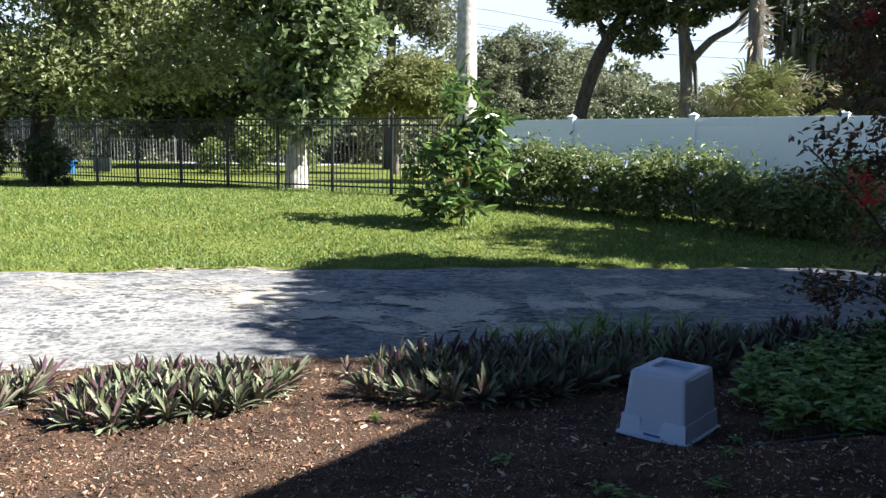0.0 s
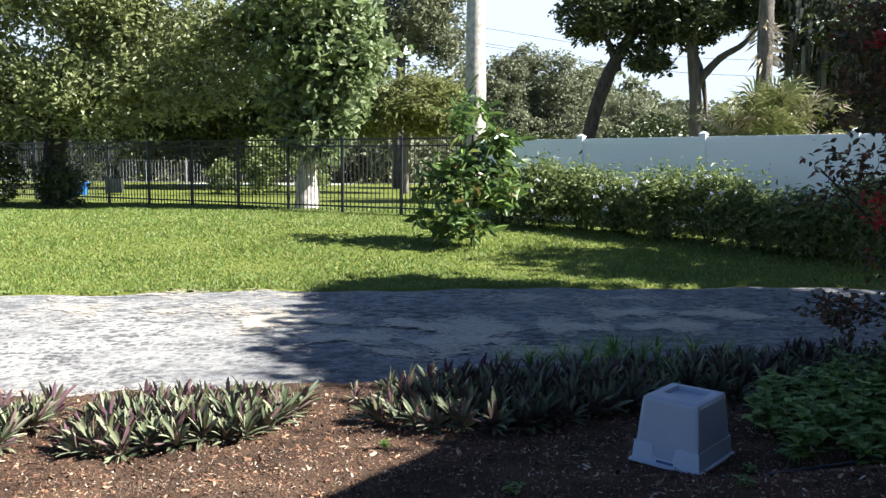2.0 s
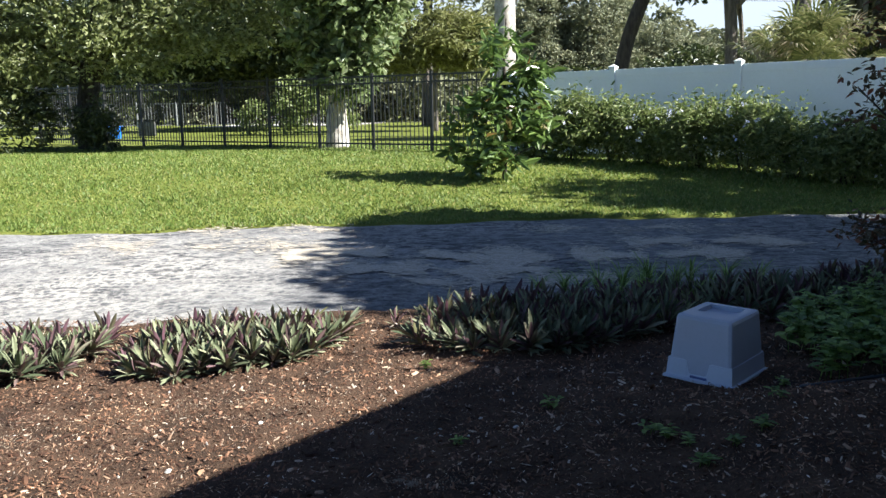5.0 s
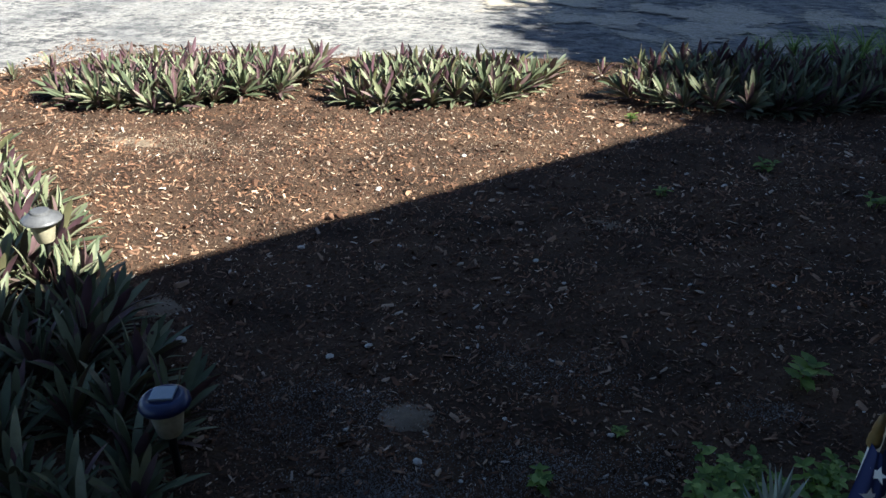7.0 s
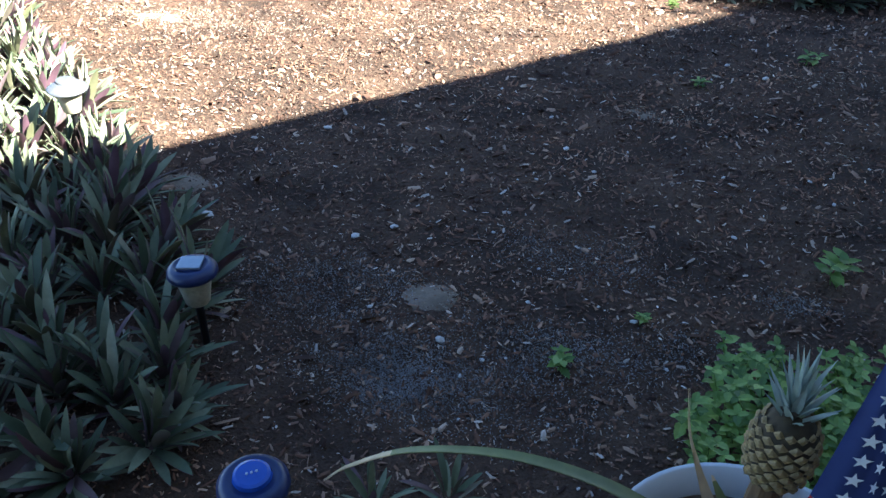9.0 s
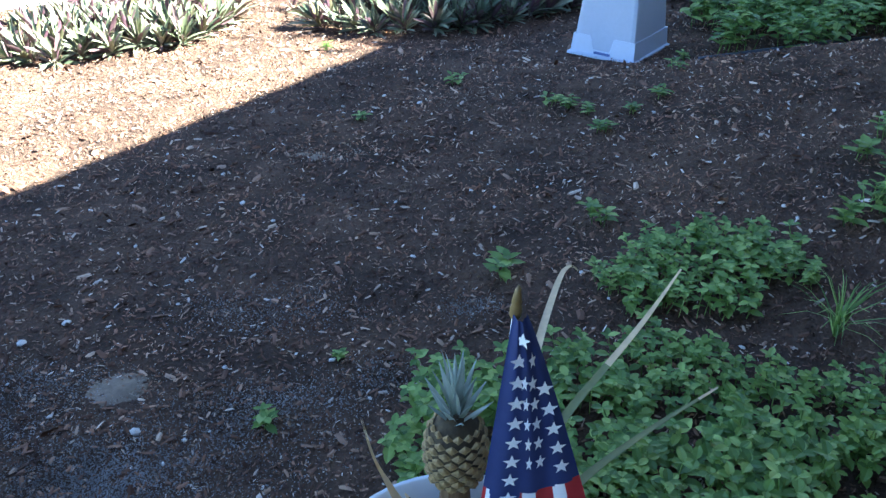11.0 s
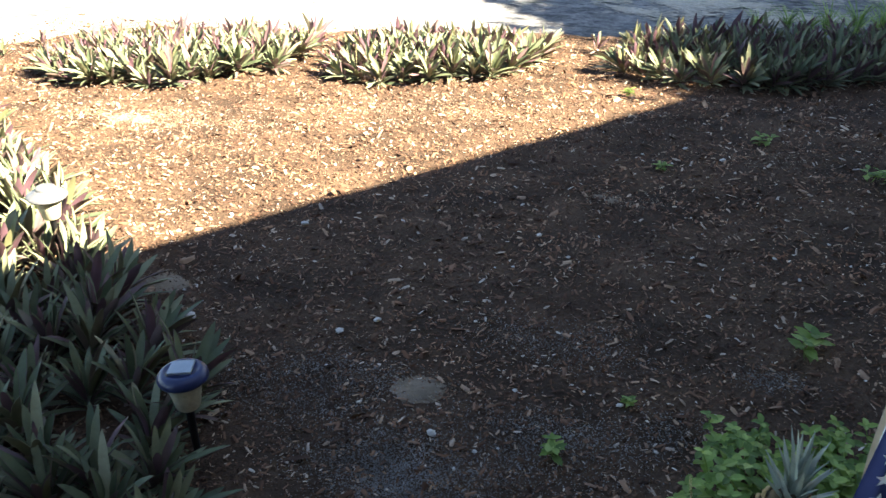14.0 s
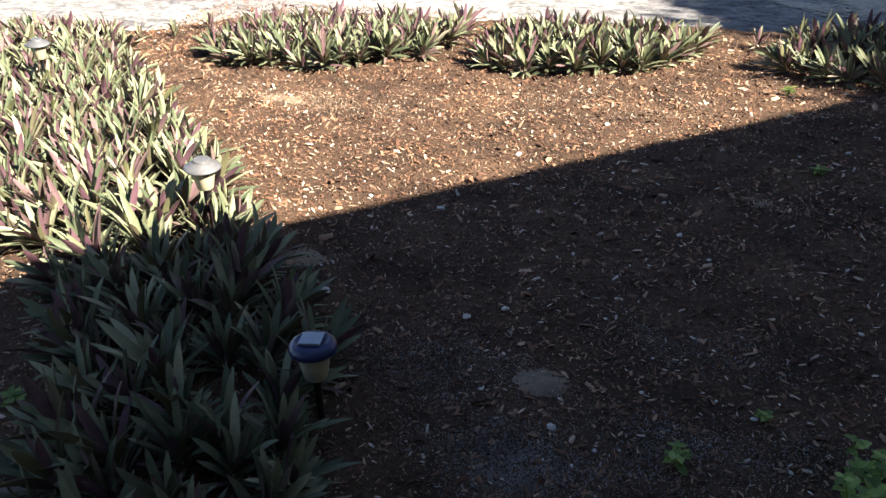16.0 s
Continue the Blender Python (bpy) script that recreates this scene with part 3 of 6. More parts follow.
def build_black_fence():
    step = Vector((-1.49, 0.80))
    length = step.length
    ang = math.degrees(math.atan2(step.y, step.x))
    fence = thing("metal_fence", "black metal picket fence along the lawn", "fence", (-1.2, 19.0, 0.35), ang)
    bm = bmesh.new()
    add_box(bm, -0.032, 0.032, -0.032, 0.032, -0.1, 1.83, 0.004)
    add_box(bm, -0.038, 0.038, -0.038, 0.038, 1.83, 1.86, 0.006)
    post = bm_mesh("post", bm, M_BLACK)
    bm = bmesh.new()
    add_box(bm, 0.032, length - 0.032, -0.016, 0.016, -0.02, 0.02, 0.003)
    rail = bm_mesh("rail", bm, M_BLACK)
    bm = bmesh.new()
    add_box(bm, -0.009, 0.009, -0.009, 0.009, 0.04, 1.80)
    picket = bm_mesh("picket", bm, M_BLACK)
    for k in range(-1, 10):
        part("post", post, None, fence).location = (k * length, 0, 0)
        if k == 9:
            break
        for z in (0.16, 1.62, 1.78):
            part("rail", rail, None, fence).location = (k * length, 0, z)
        for i in range(1, 14):
            part("picket", picket, None, fence).location = (k * length + i * length / 14, 0, 0)


build_white_fence()
build_black_fence()


# ---- oyster plants: rosettes of sword leaves, green above and purple below ----
def sword_leaf(name, L, W, bend, twist):
    st = [(0.0, 0.42), (0.2, 0.8), (0.45, 1.0), (0.74, 0.84), (0.91, 0.45)]
    v, f, idx = [], [], []
    for side in (0, 1):
        off = 0.0 if side == 0 else -0.0016
        b0 = len(v)
        for t, w in st:
            y = L * t
            z = -bend * L * t * t + off
            tw = twist * t
            hw = W * w / 2
            for s, lift in ((-1, 0.32), (0, 0.0), (1, 0.32)):
                v.append((s * hw * math.cos(tw), y, z + lift * hw + s * hw * math.sin(tw)))
        v.append((0, L, -bend * L + off))
        for k in range(len(st) - 1):
            for s in (0, 1):
                a = b0 + k * 3 + s
                q = (a, a + 1, a + 4, a + 3)
                f.append(q if side == 0 else q[::-1])
                idx.append(side)
        a = b0 + (len(st) - 1) * 3
        tip = b0 + len(st) * 3
        for s in (0, 1):
            q = (a + s, a + s + 1, tip, tip)
            f.append(q if side == 0 else (tip, a + s + 1, a + s, tip))
            idx.append(side)
    me = bpy.data.meshes.new(name)
    me.from_pydata(v, [], [tuple(dict.fromkeys(q)) for q in f])
    me.polygons.foreach_set("material_index", idx)
    me.polygons.foreach_set("use_smooth", [True] * len(f))
    me.materials.append(L_TOP)
    me.materials.append(L_UNDER)
    return me


LEAVES = [sword_leaf("leaf", L, W, b, t) for L, W, b, t in ((0.148, 0.0245, 0.10, 0.2), (0.16, 0.0255, 0.20, -0.25), (0.132, 0.0235, 0.05, 0.1), (0.168, 0.025, 0.28, 0.3), (0.118, 0.023, 0.12, -0.15))]


JOINED = ([], [], [])


def rim_lean(poly, x, y, reach=0.22):
    """A tilt that leans a plant outwards when it stands near the rim of its clump."""
    best, out = 9.0, Vector((0, 0))
    for k, a in enumerate(poly):
        b = poly[(k + 1) % len(poly)]
        a, b, p = Vector(a), Vector(b), Vector((x, y))
        t = max(0.0, min(1.0, (p - a).dot(b - a) / (b - a).length_squared))
        q = a + (b - a) * t
        if (q - p).length < best:
            best, out = (q - p).length, q - p
    if best > reach or best < 1e-5:
        return Matrix.Identity(4)
    axis = Vector((-out.y, out.x, 0)).normalized()
    return Matrix.Rotation(radians(36) * (1 - best / reach) ** 0.7, 4, axis)


def rosette_into(x, y, rng, size, count=13, lean=Matrix.Identity(4)):
    """The same rosette, its leaves gathered for one joined mesh."""
    base = Matrix.Translation((x, y, bed_z(x, y))) @ lean @ pose(0, 0, 0, 0, 0, rng.uniform(0, 360))
    for k in range(count):
        u = max(0.0, (k + rng.uniform(-0.3, 0.3)) / count)
        s = size * rng.uniform(0.85, 1.15) * (0.8 + 0.3 * math.sin(math.pi * min(1, u + 0.25)))
        m = base @ pose(0, 0, 0.075 * (1 - u) * size, 0, 0, k * 137.5 + rng.uniform(-22, 22)) @ Matrix.Translation((0, 0.012, 0)) @ pose(0, 0, 0, 84 - 58 * u ** 0.9 + rng.uniform(-9, 9), rng.uniform(-14, 14), 0) @ Matrix.Scale(s, 4)
        me = LEAVES[rng.randrange(5)]
        b = len(JOINED[0])
        JOINED[0].extend(tuple(m @ v.co) for v in me.vertices)
        for q in me.polygons:
            JOINED[1].append(tuple(b + i for i in q.vertices))
            JOINED[2].append(q.material_index)


def rosette(x, y, rng, label, group, size=1.0, count=15, lean=Matrix.Identity(4)):
    plant = thing("oyster_plant", label, "plant", (x, y, bed_z(x, y)), 0, group)
    plant.matrix_world = Matrix.Translation((x, y, bed_z(x, y))) @ lean @ pose(0, 0, 0, 0, 0, rng.uniform(0, 360))
    for k in range(count):
        u = max(0.0, (k + rng.uniform(-0.3, 0.3)) / count)
        rise = 84 - 58 * u ** 0.9 + rng.uniform(-9, 9)
        turn = k * 137.5 + rng.uniform(-22, 22)
        s = size * rng.uniform(0.85, 1.15) * (0.8 + 0.3 * math.sin(math.pi * min(1, u + 0.25)))
        leaf = new("leaf", LEAVES[rng.randrange(5)])
        leaf.parent = plant
        leaf.matrix_basis = pose(0, 0, 0.075 * (1 - u) * size, 0, 0, turn) @ Matrix.Translation((0, 0.012, 0)) @ pose(0, 0, 0, rise, rng.uniform(-14, 14), 0) @ Matrix.Scale(s, 4)


def build_oysters():
    rng = random.Random(21)
    beds = [
        ([(-3.95, 4.08), (-3.8, 4.7), (-2.5, 4.95), (-2.5, 4.40), (-3.0, 3.90), (-3.6, 3.82)], 0.098, "oyster plant with pale green and purple leaves by the driveway", "oyster plants by the driveway"),
        ([(-2.1, 4.30), (-2.15, 4.98), (-0.98, 5.1), (-0.93, 4.83), (-1.08, 4.47), (-1.9, 4.14)], 0.098, "oyster plant with pale green and purple leaves by the driveway", "oyster plants by the driveway"),
        ([(-0.4, 4.73), (-0.35, 5.33), (1.3, 5.58), (1.35, 5.05), (0.85, 4.7), (0.15, 4.5)], 0.102, "shaded oyster plant with dark green and purple leaves", "oyster plants by the driveway"),
        ([(1.35, 5.20), (1.35, 5.80), (3.0, 6.05), (3.1, 5.50), (2.2, 5.10)], 0.13, "shaded oyster plant with dark green and purple leaves", "oyster plants by the driveway"),
        ([(-4.85, 4.0), (-3.5, 2.95), (-2.52, 2.28), (-2.1, 1.9), (-1.6, 1.55), (-1.13, 1.2), (-1.02, 0.98), (-0.98, 0.7), (-1.36, 0.52), (-1.66, 0.86), (-1.92, 1.12), (-2.3, 1.36), (-3.1, 1.65), (-4.4, 2.0), (-5.6, 2.9), (-5.5, 3.9)], 0.09, "oyster plant with sword-shaped green and purple leaves in mulch", "oyster plants in the side bed"),
    ]
    for poly, gap, label, group in beds:
        for x, y in scatter(poly, gap, rng, 3600):
            if ("shaded" in label and x > 0.55) or ("sword" in label and x < -2.6) or ("pale" in label and x < -2.45):
                rosette_into(x, y, rng, rng.uniform(0.76, 1.04), 32, rim_lean(poly, x, y))
            else:
                rosette(x, y, rng, label, group, rng.uniform(0.76, 1.04), 32, rim_lean(poly, x, y))
    for x, y in ((-4.55, 4.35), (-4.75, 4.2), (-0.62, 5.2), (-4.45, 4.62), (-0.42, 0.86), (-0.55, 0.8)):
        rosette(x, y, rng, "small yellowish oyster plant at the edge of the bed", "oyster plants by the driveway", 0.6, 14)
    me = bpy.data.meshes.new("oyster_border")
    me.from_pydata(JOINED[0], [], JOINED[1])
    me.polygons.foreach_set("material_index", JOINED[2])
    me.materials.append(L_TOP_J)
    me.materials.append(L_UNDER_J)
    tagged(new("oyster_border", me), "border of oyster plants with green and purple leaves", "plants", kind="stuff")


build_oysters()


# ---- low weeds ----
def weed_mesh(name, seed, stems, height, leaf, spread):
    rng = random.Random(seed)
    bm = bmesh.new()

    def blade(p, d, L, W):
        d = d.normalized()
        s = d.cross(Vector((0, 0, 1))).normalized()
        n = s.cross(d)
        row = []
        for t, w in ((0.0, 0.15), (0.3, 0.85), (0.6, 0.9), (0.85, 0.5)):
            c = p + d * (L * t) - n * (0.22 * L * t * t)
            row.append((bm.verts.new(c - s * (W * w / 2) + n * (0.1 * W)), bm.verts.new(c), bm.verts.new(c + s * (W * w / 2) + n * (0.1 * W))))
        tip = bm.verts.new(p + d * L - n * (0.25 * L))
        for a, b in zip(row, row[1:]):
            bm.faces.new((a[0], a[1], b[1], b[0]))
            bm.faces.new((a[1], a[2], b[2], b[1]))
        bm.faces.new((row[-1][0], row[-1][1], tip))
        bm.faces.new((row[-1][1], row[-1][2], tip))
    for k in range(stems):
        a = rng.uniform(0, 2 * math.pi)
        r = spread * math.sqrt(rng.random())
        h = height * rng.uniform(0.55, 1.0)
        p = Vector((r * math.cos(a), r * math.sin(a), 0))
        top = p + Vector((rng.uniform(-0.3, 0.3) * h, rng.uniform(-0.3, 0.3) * h, h))
        add_tube(bm, [p, (p + top) / 2 + Vector((0.004, 0.003, 0)), top], [0.0018, 0.0015, 0.001], 4)
        for level in range(3):
            q = p.lerp(top, 0.45 + 0.275 * level)
            b = rng.uniform(0, 3)
            for s in range(4 if level == 2 else 2):
                e = b + s * math.pi * (0.5 if level == 2 else 1) + rng.uniform(-0.3, 0.3)
                L = leaf * rng.uniform(0.7, 1.2) * (0.75 if level == 2 else 1)
                blade(q, Vector((math.cos(e), math.sin(e), rng.uniform(-0.1, 0.7))), L, L * rng.uniform(0.6, 0.76))
    return bm_mesh(name, bm, L_WEED)


def weed_blade(name, L, W):
    """One ovate, gently folded leaf with a toothed rim, pointing along y."""
    v, f = [], []
    st = ((0.0, 0.1), (0.14, 0.55), (0.2, 0.5), (0.34, 0.95), (0.4, 0.86), (0.55, 1.0), (0.62, 0.84), (0.75, 0.76), (0.82, 0.5), (1.0, 0.03))
    for t, w in st:
        for k in (-1, 0, 1):
            v.append((k * W * w / 2, L * t, abs(k) * 0.12 * W - 0.22 * L * t * t))
    for i in range(len(st) - 1):
        for k in (0, 1):
            a = i * 3 + k
            f.append((a, a + 1, a + 4, a + 3))
    return raw_mesh(name, v, f, [L_WEED_ONE], None, True)


def build_weeds():
    rng = random.Random(5)
    kinds = [weed_mesh("weed", s, 15, 0.10, 0.034, 0.085) for s in (1, 2, 3)]
    blades = [weed_blade("leaf", L, W) for L, W in ((0.046, 0.025), (0.05, 0.028), (0.042, 0.024))]
    tall = [weed_mesh("weed", s, 9, 0.24, 0.074, 0.13) for s in (31, 32)]

    def put(x, y, s, label, group):
        """A stray weed: a few stems, and each leaf a mesh of its own."""
        w = thing("weed", label, "weed", (x, y, bed_z(x, y) - 0.004), 0, group)
        for _ in range(3):
            h = 0.055 * s * rng.uniform(0.7, 1.1)
            foot = Vector((rng.uniform(-0.02, 0.02), rng.uniform(-0.02, 0.02), 0)) * s
            top = foot + Vector((rng.uniform(-0.35, 0.35) * h, rng.uniform(-0.35, 0.35) * h, h))
            bm = bmesh.new()
            add_tube(bm, [foot, (foot + top) / 2, top], [0.0018, 0.0015, 0.001], 4)
            part("stem", bm, L_WEED_ONE, w)
            turn = rng.uniform(0, 360)
            for lv, q in enumerate((0.5, 0.8, 1.0)):
                for k in range(2):
                    leaf = new("leaf", rng.choice(blades))
                    leaf.parent = w
                    leaf.matrix_basis = Matrix.Translation(foot.lerp(top, q)) @ pose(0, 0, 0, 0, 0, turn + 90 * lv + 180 * k + rng.uniform(-20, 20)) @ pose(0, 0, 0, rng.uniform(0, 35), 0, 0) @ Matrix.Scale(s * rng.uniform(0.75, 1.15) * (0.8 if lv == 2 else 1), 4)

    def patch(name, label, meshes, spots, lo, hi):
        v, f = [], []
        for x, y in spots:
            me = rng.choice(meshes)
            m = pose(x, y, bed_z(x, y) - 0.004, rng.uniform(-6, 6), rng.uniform(-6, 6), rng.uniform(0, 360)) @ Matrix.Scale(rng.uniform(lo, hi), 4)
            b = len(v)
            v.extend(tuple(m @ q.co) for q in me.vertices)
            f.extend(tuple(b + i for i in q.vertices) for q in me.polygons)
        me = bpy.data.meshes.new(name)
        me.from_pydata(v, [], f)
        me.materials.append(L_WEED)
        tagged(new(name, me), label, "weeds", kind="stuff")
    near = scatter([(0.02, 1.12), (0.1, 1.42), (0.34, 1.46), (0.58, 1.46), (0.8, 1.42), (0.92, 1.2), (1.2, 1.3), (1.6, 1.3), (1.35, 0.7), (0.7, 0.6), (0.36, 0.8), (0.12, 1.0)], 0.105, rng, 3000)
    near += scatter([(0.56, 1.67), (0.6, 1.83), (0.78, 1.95), (0.98, 1.9), (1.1, 1.72), (1.03, 1.6), (0.75, 1.62)], 0.105, rng, 1500)
    near += scatter([(1.4, 1.72), (1.4, 1.96), (1.56, 2.1), (1.75, 2.45), (2.0, 2.4), (1.9, 1.9), (1.6, 1.65)], 0.13, rng, 900)
    patch("weed_patch", "low bright green leafy weeds round the pot", kinds, near, 0.75, 1.15)
    for x, y in ((1.32, 1.92), (1.42, 1.86), (1.5, 1.95), (0.64, 2.12), (0.30, 1.87), (1.55, 2.3)):
        put(x, y, rng.uniform(1.1, 1.4), "small green weed in dark mulch", "stray weeds")
    for x, y in ((-0.14, 3.18), (0.68, 3.2), (0.74, 3.12), (0.81, 3.05), (0.98, 3.02), (1.14, 3.14), (0.3, 3.62), (0.82, 2.88), (-0.15, 1.53), (1.3, 3.45), (-0.3, 1.3), (1.45, 3.75), (-0.35, 4.3), (-1.58, 0.70), (-1.46, 0.66), (-1.87, 0.85), (-1.4, 0.6)):
        put(x, y, rng.uniform(0.7, 1.1) * (0.75 if y < 1.6 else 1.0), "small green weed in dark mulch", "stray weeds")
    far = scatter([(1.6, 3.95), (1.85, 3.78), (2.4, 3.95), (3.4, 4.2), (4.2, 5.6), (3.6, 6.2), (2.6, 5.5), (2.0, 4.9), (1.75, 4.5)], 0.17, rng, 2500)
    patch("tall_weeds", "tall leafy green weeds behind the mulch mound", tall, far, 0.8, 1.25)


build_weeds()


def grass_tuft(name, seed, n, L, mat):
    rng = random.Random(seed)
    v, f = [], []
    for _ in range(n):
        a = rng.uniform(0, 2 * math.pi)
        out, h, w = L * rng.uniform(0.3, 0.9), L * rng.uniform(0.5, 1.0), rng.uniform(0.003, 0.006)
        sx, sy = -math.sin(a) * w, math.cos(a) * w
        b = len(v)
        for t in (0.0, 0.4, 0.75, 1.0):
            r, z = out * t * t, h * (t - 0.38 * t ** 3)
            k = 1 - t * 0.9
            v += [(r * math.cos(a) - sx * k, r * math.sin(a) - sy * k, z), (r * math.cos(a) + sx * k, r * math.sin(a) + sy * k, z)]
        for q in range(3):
            f.append((b + 2 * q, b + 2 * q + 1, b + 2 * q + 3, b + 2 * q + 2))
    return raw_mesh(name, v, f, [mat])


def build_tufts():
    rng = random.Random(9)
    kinds = [grass_tuft("grass_tuft", s, 40, 0.30, L_WEED) for s in (1, 2)]
    for x, y, s in ((1.1, 5.0, 1.0), (1.3, 5.15, 1.1), (0.95, 5.6, 1.3), (0.7, 5.75, 1.3), (1.2, 5.7, 1.4), (1.5, 5.6, 1.2), (1.7, 6.0, 1.2), (0.4, 5.95, 1.0), (1.06, 1.45, 0.75), (2.1, 6.1, 1.2), (0.85, 5.95, 1.4), (1.05, 6.05, 1.5), (1.25, 6.1, 1.5), (1.45, 6.05, 1.4), (1.6, 6.2, 1.4), (0.6, 6.0, 1.1), (1.9, 6.25, 1.3), (1.15, 5.85, 1.3)):
        ob = new("grass_tuft", rng.choice(kinds))
        ob.matrix_world = pose(x, y, bed_z(x, y) - 0.005, 0, 0, rng.uniform(0, 360)) @ Matrix.Scale(s, 4)
        tagged(ob, "tuft of long thin grass blades in the bed", "grass", "grass tufts")


build_tufts()


# ---- trees and shrubs ----
def lump_crown(blobs, lumps, radius, per, rng):
    """Leaf places in a crown of many leafy lumps, each a small dome at a branch's end, with dark gaps between."""
    vol = np.array([b[3] * b[4] * b[5] for b in blobs]) ** 0.8
    vol /= vol.sum()
    out = []
    for b, share in zip(blobs, vol):
        k = max(3, int(lumps * share))
        u = rng.normal(size=(k, 3))
        u /= np.linalg.norm(u, axis=1)[:, None]
        c = np.array(b[:3]) + u * (0.35 + 0.7 * rng.random(k) ** 0.55)[:, None] * np.array(b[3:6])
        rad = radius * rng.uniform(0.55, 1.35, k)
        w = rng.normal(size=(k * per, 3))
        w[:, 2] += 0.35
        w /= np.linalg.norm(w, axis=1)[:, None]
        w *= (0.45 + 0.6 * rng.random(k * per) ** 0.6)[:, None] * rad.repeat(per)[:, None]
        w[:, 2] *= 0.62
        out.append(np.repeat(c, per, axis=0) + w)
    return np.concatenate(out)


def build_tree(name, label, trunk, radii, limbs, blobs, n, size, leafmat, bark, seed, clump=0.35, slim=0.45, group="", lump=0.0):
    """A tapered trunk, limbs and a crown of many leaves. Points are relative to the tree's foot."""
    rng = np.random.default_rng(seed)
    rnd = random.Random(seed)
    foot = trunk[0]
    t = thing(name, label, "tree", foot, 0, group)
    rel = [Vector(p) - Vector(foot) for p in trunk]
    rel[0].z -= 0.15
    pts = spline(rel, 5)
    rr = np.interp(np.linspace(0, 1, len(pts)), np.linspace(0, 1, len(radii)), radii)
    bm = bmesh.new()
    add_tube(bm, pts, list(rr), 12, 0, 0.05, rnd)
    part("trunk", bm, bark, t)
    if limbs:
        for path, r0 in limbs:
            bm = bmesh.new()
            q = spline([Vector(p) - Vector(foot) for p in path], 4)
            add_tube(bm, q, list(np.linspace(r0, r0 * 0.3, len(q))), 8, 0, 0.06, rnd)
            part("limb", bm, bark, t)
    if blobs:
        rb = [(b[0] - foot[0], b[1] - foot[1], b[2] - foot[2], *b[3:]) for b in blobs]
        pts = lump_crown(rb, n // 44, lump, 44, rng) if lump else crown_points(rb, n, rng, clump)
        part("crown", leaf_mesh("crown", pts, size, rng, [leafmat], slim), None, t)
    return t


